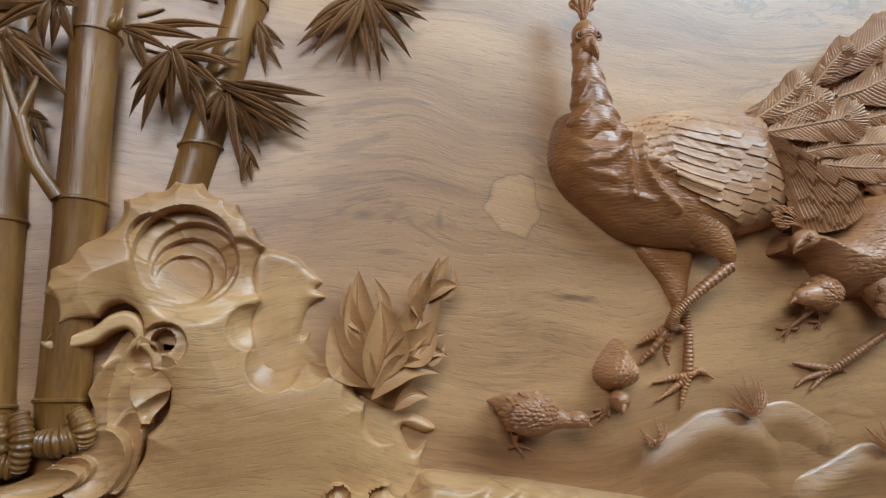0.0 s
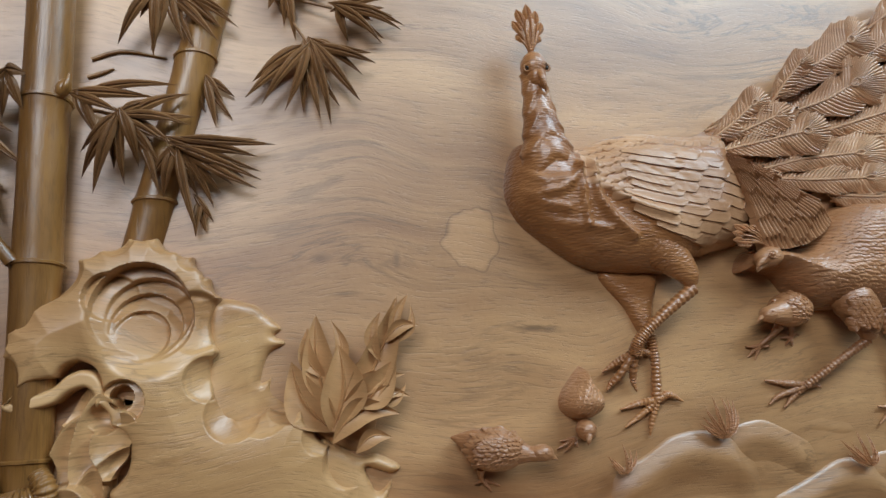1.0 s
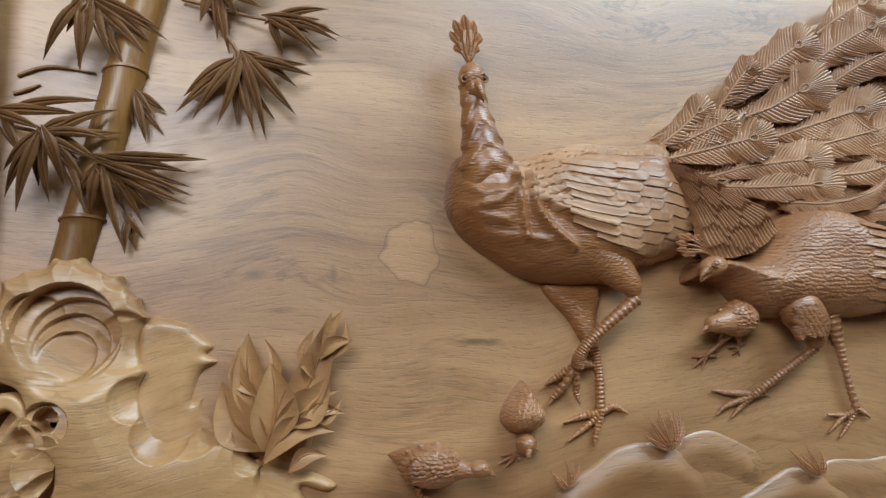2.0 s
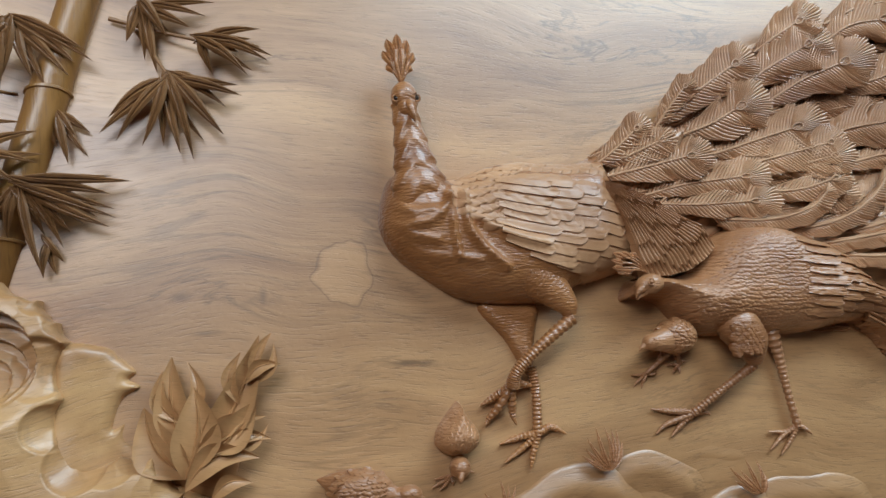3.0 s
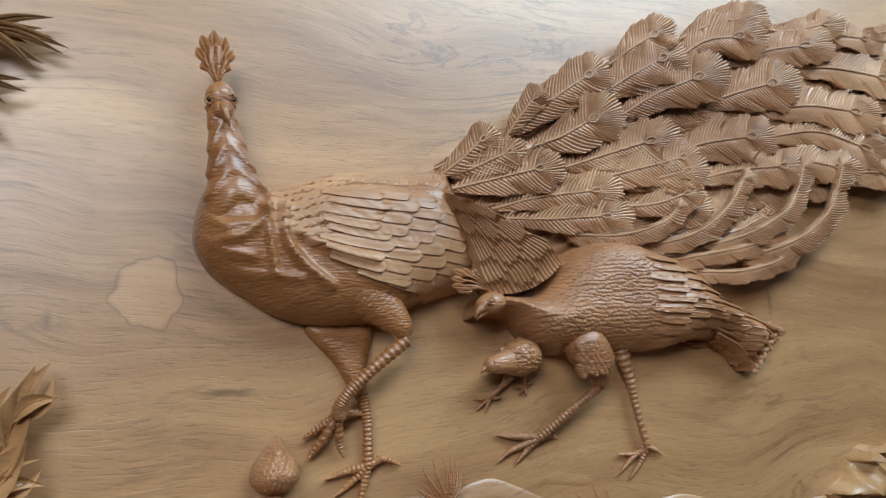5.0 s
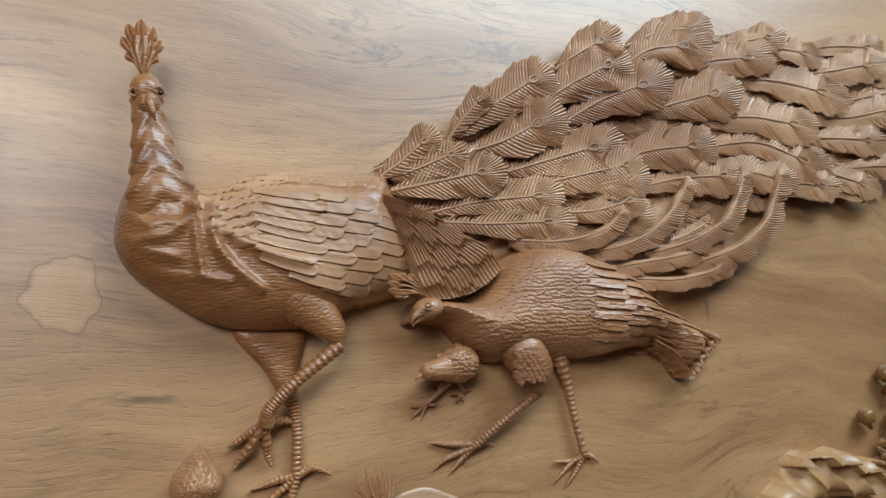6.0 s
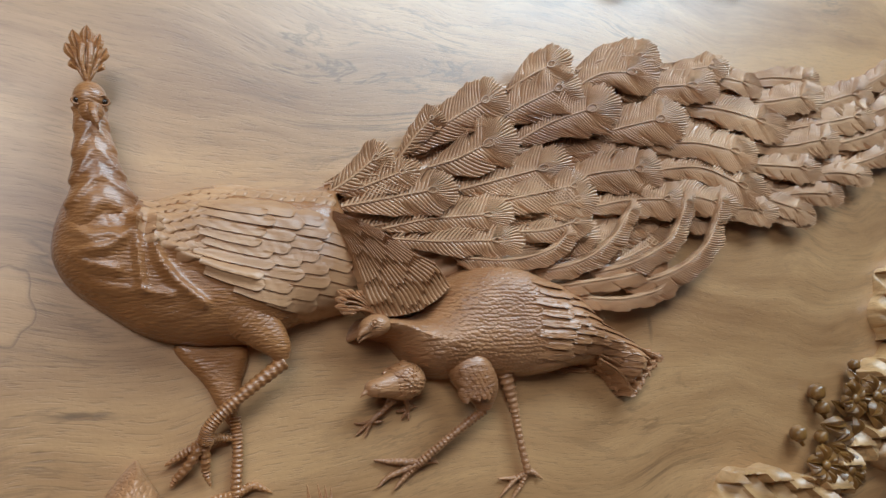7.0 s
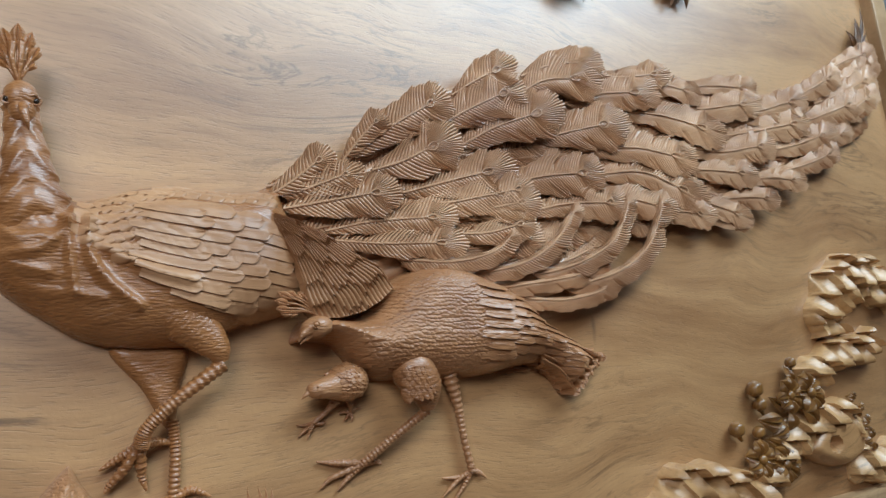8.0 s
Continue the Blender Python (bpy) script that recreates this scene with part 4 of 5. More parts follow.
def quill(c, surf, x0, z0, x1, z1, wide, lift0, lift1, bend=0.0, nu=26, barb=0.0032):
    """A long wing feather laid on a surface."""
    a, b = np.array((x0, z0)), np.array((x1, z1))
    way = b - a
    length = np.hypot(*way)
    t, nrm = way / length, np.array((-way[1], way[0])) / length
    U, Q = np.meshgrid(np.linspace(0, 1, nu), np.linspace(-1, 1, 9), indexing="ij")
    w = wide / 2 * (0.75 + 0.25 * smooth(0, 0.4, U)) * np.sqrt(np.maximum(1 - np.clip((U - 0.84) / 0.16, 0, 1) ** 2.2, 0.01))
    off = Q * w + bend * length * np.sin(U * math.pi / 2) ** 2
    X, Z = a[0] + t[0] * U * length + nrm[0] * off, a[1] + t[1] * U * length + nrm[1] * off
    ph = (U * length - np.abs(Q) * w * 1.2) / barb * 2 * math.pi
    h = surf(X.ravel(), Z.ravel()).reshape(X.shape) + lift0 + (lift1 - lift0) * U - 0.0012 * np.clip(Q, 0, 1) ** 2 + 0.0004 * np.sin(ph) + 0.0007 * np.exp(-(Q / 0.12) ** 2) - 0.0016 * Q
    V = np.stack([X, h, Z], -1).reshape(-1, 3)
    m = 9
    F = [(i * m + k, i * m + k + 1, (i + 1) * m + k + 1, (i + 1) * m + k) for i in range(nu - 1) for k in range(8)]
    rim = [i * m for i in range(nu)] + [(nu - 1) * m + k for k in range(1, m)] + [i * m + 8 for i in range(nu - 2, -1, -1)]
    low = V[rim].copy()
    low[:, 1] -= 0.005
    n0 = nu * m
    F += [(rim[k], rim[k + 1], n0 + k + 1, n0 + k) for k in range(len(rim) - 1)]
    c.add(np.vstack([V, low]), F)


# The peacock's body
P_BODY = spline([(0.043, 1.523), (0.038, 1.49), (0.045, 1.466), (0.060, 1.446), (0.092, 1.422), (0.124, 1.402), (0.163, 1.391), (0.200, 1.389), (0.241, 1.392), (0.275, 1.410), (0.323, 1.420), (0.36, 1.425), (0.40, 1.44),
                 (0.40, 1.49), (0.36, 1.525), (0.335, 1.55), (0.332, 1.593), (0.312, 1.577), (0.285, 1.565), (0.24, 1.563), (0.205, 1.565), (0.165, 1.557), (0.124, 1.540), (0.108, 1.545), (0.083, 1.55), (0.055, 1.545)], 200, True)


# Raised folds of the breast: places along each, width, height.
BREAST_FOLDS = (
    ([(0.115, 1.523), (0.106, 1.501), (0.09, 1.483), (0.06, 1.477)], 0.005, 0.004),
    ([(0.126, 1.512), (0.126, 1.48), (0.141, 1.453), (0.17, 1.428)], 0.005, 0.006),
    ([(0.109, 1.509), (0.111, 1.474), (0.116, 1.441)], 0.004, 0.004),
    ([(0.043, 1.489), (0.061, 1.47), (0.093, 1.46)], 0.0045, 0.003),
    ([(0.037, 1.463), (0.066, 1.448), (0.109, 1.441), (0.142, 1.436)], 0.005, 0.003),
    ([(0.049, 1.507), (0.068, 1.492), (0.091, 1.493)], 0.006, 0.003),
    ([(0.09, 1.541), (0.099, 1.521), (0.108, 1.509)], 0.006, 0.005),
)


def peacock_surface(x, z):
    dist, _, inside = edge_distance(P_BODY, np.c_[x, z])
    s = np.where(inside, dist, 0)
    h = dome(s, 0.062, 0.060, 2.2)
    h = h - 0.026 * smooth(0.28, 0.36, x) - 0.006 * smooth(1.53, 1.57, z)
    # folds of the breast
    fold = np.sin((x * 0.75 + z * 0.5) * 190 + 3 * np.sin(z * 30)) * smooth(0.17, 0.12, x) * smooth(1.42, 1.46, z) * smooth(0.035, 0.06, x)
    arm = 0.006 * np.exp(-((z - 1.483 + 0.62 * (x - 0.139) - 3.2 * (x - 0.139) ** 2) / 0.006) ** 2) * smooth(0.125, 0.145, x) * smooth(0.235, 0.21, x)
    for line, wide, amp in BREAST_FOLDS:
        p = spline(line, 14)
        best = np.full(len(h), 9.0)
        for k in range(13):
            ab = p[k + 1] - p[k]
            t = np.clip(((x - p[k, 0]) * ab[0] + (z - p[k, 1]) * ab[1]) / (ab @ ab), 0, 1)
            best = np.minimum(best, np.hypot(x - p[k, 0] - t * ab[0], z - p[k, 1] - t * ab[1]))
        h = h + 1.35 * amp * np.exp(-(best / wide) ** 2) * smooth(0, 0.02, s)
    return h + (0.0006 * fold + arm) * smooth(0, 0.02, s)


def peacock():
    c = Carve()
    c.slot = 1
    relief(c, P_BODY, 0.0022, lambda x, z, s: peacock_surface(x, z) + 0.0005 * np.sin((x - 0.4 * z) * 1300 + 4 * np.sin(z * 90)) * smooth(0.20, 0.12, z - 1.36) * smooth(0, 0.02, s), soft=False)
    # neck, with its loose folds, and head turned to the viewer
    tube(c, [(0.104, -0.03, 1.43), (0.088, 0.016, 1.49), (0.081, 0.034, 1.523), (0.077, 0.038, 1.545), (0.073, 0.040, 1.572), (0.0695, 0.041, 1.598), (0.067, 0.042, 1.620)], [0.030, 0.036, 0.0315, 0.0240, 0.0190, 0.0150, 0.0145], 48, 190, 6.5, 0.17, 0.8, 1.5)
    egg(c, 0.0665, 0.046, 1.6275, 0.0150, 0.0155, 0.0175, 0.0, 24, 30)
    egg(c, 0.0682, 0.050, 1.6150, 0.0112, 0.0105, 0.0135, 0.12, 20, 24)
    for side in (-1, 1):
        tube(c, [(0.0675 + side * 0.0050, 0.0590, 1.6250), (0.0675 + side * 0.010, 0.0565, 1.6285), (0.0675 + side * 0.0140, 0.050, 1.627)], [0.0010, 0.0018, 0.0010], 8, 14)
    tube(c, [(0.0690, 0.0575, 1.6165), (0.0700, 0.0620, 1.6085), (0.0725, 0.0625, 1.6000), (0.0750, 0.0590, 1.5925)], [0.0046, 0.0040, 0.0028, 0.0006], 12, 20)
    tube(c, [(0.0700, 0.0555, 1.6080), (0.0718, 0.0580, 1.6015), (0.0735, 0.0575, 1.5965)], [0.0042, 0.0032, 0.0010], 10, 14)
    for ex, ez in ((0.0560, 1.6220), (0.0790, 1.6235)):
        c.slot = 2
        egg(c, ex, 0.0535, ez, 0.0030, 0.0034, 0.0032)
        c.slot = 1
        ang = np.linspace(0, 2 * math.pi, 13)
        tube(c, np.c_[ex + 0.0044 * np.cos(ang), 0.0545 + 0 * ang, ez + 0.0040 * np.sin(ang)], [0.0012], 6, 20)
    # crown: a pierced shield of spoon-shaped plumes
    bx, bz = 0.0640, 1.644
    for tx, tz, dd in ((0.0520, 1.664, 0.046), (0.0485, 1.6775, 0.047), (0.0525, 1.6900, 0.048), (0.0620, 1.6960, 0.049), (0.0712, 1.6905, 0.048), (0.0765, 1.6785, 0.047), (0.0735, 1.6650, 0.046)):
        tube(c, [(bx, 0.046, bz), ((bx + tx) / 2, dd + 0.003, (bz + tz) / 2 - 0.001), (tx, dd, tz)], [0.0018, 0.0017, 0.0022], 8, 14)
        wx, wz = tx - bx, tz - bz
        blade(c, bx + wx * 0.55, bz + wz * 0.55, bx + wx * 1.28, bz + wz * 1.17, 0.0125, dd + 0.001, dd - 0.002, 0.0, 14, 0.7, 0.6, 0.003)
    for tx, tz in ((0.0585, 1.6800), (0.0655, 1.6815)):
        tube(c, [(bx, 0.048, bz), (tx, 0.054, (bz + tz) / 2), (tx, 0.054, tz)], [0.0018, 0.0024, 0.0034], 8, 12)
    # scales of the back
    c.slot = 3
    scales(c, peacock_surface, 0.118, 0.19, lambda x, k: 1.548 - 0.10 * k - 0.1 * (0.19 - x) if 1.548 - 0.10 * k > 1.475 + 0.55 * max(0, 0.155 - x) else None, 11, 0.009, 0.0105, 0.0030, -0.15, 1)
    scales(c, peacock_surface, 0.19, 0.31, lambda x, k: 1.556 - 0.012 * k, 2, 0.012, 0.012, 0.0026, 0.05, 2)
    # wing: rows of long feathers, the rear rows lowest
    for x0, x1, n, zt0, zb0, zt1, zb1, w, l0, l1 in ((0.262, 0.335, 8, 1.522, 1.424, 1.513, 1.420, 0.0175, 0.0003, 0.002), (0.225, 0.292, 8, 1.527, 1.434, 1.520, 1.428, 0.0165, 0.0006, 0.0028),
                                                     (0.193, 0.262, 8, 1.534, 1.446, 1.528, 1.432, 0.015, 0.001, 0.0034), (0.165, 0.232, 8, 1.532, 1.462, 1.527, 1.446, 0.0132, 0.0014, 0.004)):
        for k in range(n - 1, -1, -1):
            u = k / (n - 1)
            quill(c, peacock_surface, x0 + 0.006 * math.sin(k * 2.1), zt0 + (zb0 - zt0) * u, x1 + 0.008 * math.sin(k * 1.7), zt1 + (zb1 - zt1) * u, w * 1.25, l0, l1 + 0.0004 * (k % 2), -0.03 + 0.02 * u)
    # tail coverts: a cape of narrow strands that overlap like thatch
    top = spline([(0.282, 1.537), (0.316, 1.529), (0.348, 1.517), (0.379, 1.502), (0.410, 1.486), (0.434, 1.474), (0.452, 1.452)], 170)
    left = spline([(0.282, 1.531), (0.305, 1.513), (0.321, 1.487), (0.332, 1.456), (0.338, 1.431), (0.345, 1.414)], 170)
    U, V = np.meshgrid(np.linspace(0, 1, 170), np.linspace(0, 1, 253), indexing="ij")
    strand = V * 21 + 0.5 * np.sin(U * 6)
    col = np.floor(strand)
    fv = strand - col
    end = U + 0.018 * np.sin(col * 5.1) * smooth(0.8, 1.0, U)
    fu = U * 5.0 + 0.55 * (col % 2) + 0.25 * np.sin(col * 2.7) - 0.22 * (2 * fv - 1) ** 2
    fu = fu - np.floor(fu)
    X = top[:, 0][:, None] * (1 - V) + left[:, 0][:, None] * V + 0.022 * np.sin(V * math.pi) * U ** 2 * 0.2
    Z = top[:, 1][:, None] * (1 - V) + left[:, 1][:, None] * V - 0.013 * np.sin(V * math.pi) * end ** 2
    D = 0.048 + 0.008 * np.sin(V * math.pi) ** 0.7 * smooth(0, 0.4, U) - 0.008 * smooth(0.80, 1.0, U) + 0.0022 * (1 - (2 * fv - 1) ** 2) * smooth(0.02, 0.2, U) + 0.0036 * fu ** 1.2 * smooth(0.1, 0.35, U)
    D = D - 0.014 * smooth(0.05, 0.0, V) - 0.010 * smooth(0.96, 1.0, V)
    skirt = np.stack([X, D, Z], -1)
    rim = np.concatenate([skirt[-1:], skirt[-1:]])
    rim[1, :, 1] = 0.004
    skirt = np.concatenate([skirt, rim[1:]])
    m = skirt.shape[1]
    i, j = np.meshgrid(np.arange(skirt.shape[0] - 1), np.arange(m - 1), indexing="ij")
    a = (i * m + j).ravel()
    c.add(skirt.reshape(-1, 3), np.c_[a, a + 1, a + m + 1, a + m])
    relief(c, [(0.30, 1.53), (0.35, 1.512), (0.40, 1.488), (0.44, 1.465), (0.44, 1.445), (0.41, 1.425), (0.36, 1.42), (0.335, 1.45), (0.318, 1.49)], 0.003, lambda x, z, s: dome(s, 0.04, 0.030), n=80)
    # thighs, shanks and feet
    c.slot = 1
    tube(c, [(0.14, 0.012, 1.475), (0.185, 0.030, 1.443), (0.219, 0.033, 1.415), (0.243, 0.037, 1.389), (0.2505, 0.036, 1.372)], [0.030, 0.030, 0.0255, 0.0155, 0.0075], 24, 110, 30, 0.012, 0.85)
    tube(c, [(0.2515, 0.036, 1.370), (0.205, 0.034, 1.336), (0.181, 0.030, 1.313), (0.176, 0.024, 1.296)], [0.0078, 0.0062, 0.0068, 0.0078], 12, 130, 26, 0.10)
    toes(c, 0.176, 0.022, 1.298, ([(0.160, 1.288), (0.142, 1.278)], [(0.163, 1.277), (0.152, 1.264), (0.147, 1.257)], [(0.178, 1.280), (0.180, 1.266), (0.184, 1.254)], [(0.192, 1.299), (0.211, 1.295)]), 0.0052, 0.008)
    relief(c, [(0.150, 1.393), (0.22, 1.393), (0.216, 1.35), (0.210, 1.312), (0.201, 1.312), (0.18, 1.35)], 0.0022, lambda x, z, s: dome(s, 0.014, 0.013) + 0.0006 * np.sin((x + z) * 900), n=70)
    tube(c, [(0.2075, 0.008, 1.318), (0.210, 0.009, 1.285), (0.208, 0.008, 1.241)], [0.0058, 0.0052, 0.0058], 10, 90, 18, 0.13)
    toes(c, 0.208, 0.009, 1.243, ([(0.226, 1.248), (0.245, 1.239)], [(0.187, 1.240), (0.163, 1.234)], [(0.193, 1.230), (0.168, 1.214)], [(0.203, 1.223), (0.198, 1.203)]), 0.0046)
    c.slot = 0
    # train: a low swelling under the feathers, then the feathers from the far end to the root
    relief(c, [(0.31, 1.55), (0.40, 1.615), (0.50, 1.70), (0.62, 1.765), (0.80, 1.815), (1.0, 1.825), (1.3, 1.845), (1.55, 1.92), (1.82, 2.03), (1.86, 1.99), (1.65, 1.86), (1.45, 1.72), (1.25, 1.62), (1.05, 1.58),
               (0.93, 1.55), (0.82, 1.48), (0.70, 1.44), (0.55, 1.45), (0.42, 1.47), (0.36, 1.50)], 0.0035, lambda x, z, s: dome(s, 0.05, 0.014 - 0.006 * smooth(0.8, 1.5, x)) + 0.0022 * np.sin((z - 0.35 * x) * 260 + 3 * np.sin(x * 20)) + 0.001 * np.sin((z + x) * 900), n=160)
    rows = TRAIN_A0 + TRAIN_A1 + TRAIN_A2 + TRAIN_B0 + TRAIN_B1
    rng = random.Random(4)
    for seed, (x0, z0, x1, z1, x2, z2, fan, w) in enumerate(rows):
        low = 0.022 - 0.008 * smooth(0.5, 1.3, x0)
        line = [(x0, z0), (x1, z1), (x2, z2)]
        slim = smooth(0.7, 1.0, x0)
        plume(c, line, w * (1.12 - 0.22 * slim), low, low + 0.013 + 0.0015 * (seed % 3), fan * (0.88 - 0.04 * slim), 0.85, lower=1 - 0.65 * slim, cuts=3 + int(2 * slim), seed=seed)
        # half-hidden feathers under each side
        dx, dz = x2 - x0, z2 - z0
        n = math.hypot(dx, dz)
        for side in (-1, 1):
            ox, oz = -dz / n * w * 0.55 * side - dx * 0.10, dx / n * w * 0.55 * side - dz * 0.10
            if side > 0 and z2 + oz > 1.535 + 0.31 * math.sqrt(max(0, x2 - 0.3)):
                continue
            if side < 0 and (z2 + oz < 1.50 or (x2 > 1.0 and z2 + oz < 1.60 + 0.42 * max(0, x2 - 1.15))):
                continue
            plume(c, [(x + ox, z + oz) for x, z in line], w * rng.uniform(0.7, 0.9), low - 0.015, low - 0.004 + rng.uniform(-0.002, 0.003), seed=100 + seed * 2 + side, cols=7)
    for k, (x0, z0, x1, z1, x2, z2, fan, w) in enumerate(TRAIN_LOW):
        plume(c, [(x0, z0), (x1, z1), (x2, z2)], w, 0.006, 0.020 - 0.001 * k, fan, 0.85, seed=220 + k)
    for k, row in enumerate(PLUMES):
        plume(c, [(row[i], row[i + 1]) for i in (0, 2, 4, 6)], row[8], 0.026 - 0.003 * (k > 3), 0.036 - 0.008 * (k > 3), 0.0, 0.22, 0.85, 0.0046, seed=60 + k, arch=0.010, curl=0.012, cuts=4)
    return tagged(part("carved_peacock", c, (FEATHER, BIRD, EYE_BLACK, WING)), "teak relief carving of a crested peacock with a long layered train", "carving")


bird = peacock()

# The peahen
H_BODY = spline([(0.3335, 1.3905), (0.336, 1.403), (0.347, 1.4155), (0.371, 1.421), (0.395, 1.4185), (0.415, 1.418), (0.429, 1.428), (0.449, 1.455), (0.474, 1.472), (0.515, 1.483), (0.559, 1.481), (0.603, 1.465), (0.646, 1.445), (0.687, 1.412),
                 (0.733, 1.388), (0.764, 1.364), (0.782, 1.351), (0.757, 1.331), (0.728, 1.309), (0.706, 1.325), (0.681, 1.347), (0.629, 1.346), (0.584, 1.338), (0.542, 1.339), (0.525, 1.338), (0.494, 1.342), (0.458, 1.341), (0.432, 1.343), (0.411, 1.353),
                 (0.395, 1.37), (0.38, 1.386), (0.358, 1.3915), (0.345, 1.392)], 200, True)


def hen_surface(x, z):
    dist, _, inside = edge_distance(H_BODY, np.c_[x, z])
    s = np.where(inside, dist, 0)
    h = dome(s, 0.055, 0.064, 2.1) + 0.010 * smooth(0.44, 0.36, x) * smooth(0, 0.012, s)
    return h - 0.012 * smooth(0.62, 0.76, x) + 0.008 * smooth(0, 0.02, s) * smooth(0.66, 0.76, x)


def peahen():
    c = Carve()
    relief(c, H_BODY, 0.0022, lambda x, z, s: hen_surface(x, z) + 0.0005 * np.sin((x + z) * 1000 + 3 * np.sin(z * 200)) * smooth(0, 0.015, s), soft=False)
    egg(c, 0.350, 0.046, 1.4040, 0.019, 0.0135, 0.0125, 0.2, 20, 24)
    tube(c, [(0.343, 0.052, 1.402), (0.331, 0.054, 1.396), (0.3265, 0.053, 1.388)], [0.0062, 0.004, 0.0008], 8, 10)
    tube(c, [(0.343, 0.050, 1.396), (0.334, 0.051, 1.391), (0.329, 0.050, 1.386)], [0.004, 0.0025, 0.0007], 8, 10)
    ang = np.linspace(0, 2 * math.pi, 13)
    egg(c, 0.3435, 0.0625, 1.4055, 0.0028, 0.0022, 0.0026)
    tube(c, np.c_[0.3435 + 0.0042 * np.cos(ang), 0.062 + 0 * ang, 1.4055 + 0.0036 * np.sin(ang)], [0.0009], 6, 20)
    for tx, tz in ((0.312, 1.441), (0.309, 1.433), (0.309, 1.425), (0.314, 1.420), (0.321, 1.4195), (0.321, 1.4415), (0.332, 1.441)):
        tube(c, [(0.352, 0.045, 1.418), ((0.352 + tx) / 2, 0.049, (1.424 + tz) / 2), (tx, 0.046, tz)], [0.0012, 0.0011, 0.001], 6, 10)
        blade(c, 0.352 + (tx - 0.352) * 0.72, 1.420 + (tz - 1.420) * 0.72, 0.352 + (tx - 0.352) * 1.10, 1.420 + (tz - 1.420) * 1.12, 0.0085, 0.047, 0.045, 0.0, 10, 0.5, 0.6, 0.002)
    inside = lambda x, z: edge_distance(H_BODY, np.array([[x, z]]))
    def zrow(lo, hi):
        def pick(x, k):
            z = hi - (hi - lo) * k
            s, _, ok = inside(x, z)
            return z if ok[0] and s[0] > 0.006 else None
        return pick
    scales(c, hen_surface, 0.432, 0.590, zrow(1.345, 1.478), 29, 0.0058, 0.0064, 0.0020, -0.15, 5)
    scales(c, hen_surface, 0.405, 0.432, zrow(1.36, 1.42), 12, 0.006, 0.0064, 0.0016, -0.2, 6)
    for x0, x1, n, za, zb, w, l0, l1, drop in ((0.705, 0.778, 5, 1.385, 1.332, 0.0140, -0.001, 0.0040, -0.030), (0.675, 0.738, 6, 1.400, 1.344, 0.0125, -0.0005, 0.0056, -0.024), (0.645, 0.704, 7, 1.415, 1.350, 0.012, 0.0, 0.0066, -0.020),
                                               (0.615, 0.670, 8, 1.432, 1.350, 0.012, 0.0005, 0.0074, -0.016), (0.588, 0.640, 9, 1.446, 1.348, 0.012, 0.001, 0.0080, -0.012), (0.562, 0.612, 9, 1.456, 1.350, 0.0125, 0.001, 0.0084, -0.008)):
        for k in range(n - 1, -1, -1):
            u = k / (n - 1)
            z = za + (zb - za) * u
            quill(c, hen_surface, x0 + 0.005 * math.sin(k * 2.3), z, x1 + 0.006 * math.sin(k * 1.9), z + drop * (0.6 + 0.5 * (1 - u)), w, l0, l1, 0.03, 20)
    for k in range(6):
        u = k / 5
        plume(c, [(0.660 + 0.006 * u, 1.388 - 0.034 * u), (0.715 - 0.012 * u, 1.376 - 0.040 * u), (0.785 - 0.056 * u, 1.352 - 0.043 * u)], 0.0150, 0.044 - 0.002 * u, 0.031 - 0.001 * (k % 2), 0.0, 1.0, 0.8, 0.0044, 0.0005, 0.004, 0.003, 0, 80 + k, 5)
    tube(c, [(0.448, 0.012, 1.385), (0.470, 0.036, 1.352), (0.484, 0.038, 1.328), (0.489, 0.036, 1.303)], [0.014, 0.027, 0.0235, 0.0085], 24, 60, 14, 0.010, 0.85)
    scales(c, lambda x, z: 0.0605 - 16 * (x - 0.470 - 0.3 * (1.345 - z)) ** 2 - 0.10 * (1.345 - z), 0.452, 0.488, lambda x, k: 1.350 - 0.030 * k, 6, 0.0065, 0.0075, 0.0014, -1.2, 7)
    tube(c, [(0.489, 0.034, 1.303), (0.447, 0.026, 1.277), (0.411, 0.010, 1.249)], [0.0058, 0.0046, 0.0052], 10, 90, 20, 0.13)
    toes(c, 0.413, 0.009, 1.250, ([(0.398, 1.238), (0.382, 1.224)], [(0.395, 1.244), (0.375, 1.238), (0.362, 1.229)], [(0.390, 1.253), (0.375, 1.255), (0.359, 1.258)], [(0.43, 1.25), (0.439, 1.245)]), 0.0042)
    tube(c, [(0.530, 0.020, 1.352), (0.545, 0.013, 1.305), (0.551, 0.011, 1.267), (0.560, 0.010, 1.222)], [0.011, 0.0060, 0.0046, 0.005], 10, 90, 18, 0.13)
    toes(c, 0.560, 0.008, 1.222, ([(0.542, 1.213), (0.519, 1.196)], [(0.550, 1.205), (0.534, 1.189)], [(0.546, 1.216), (0.520, 1.218)], [(0.572, 1.219), (0.585, 1.210)]), 0.0038)
    return tagged(part("carved_peahen", c, PLUMAGE), "teak relief carving of a peahen with scaly plumage bending down", "carving")


peahen()


def downy(u, w):
    return 0.012 * np.sin(u * 30 + 3 * np.sin(w * 5)) * np.sin(w * 14 + 2 * np.sin(u * 6))


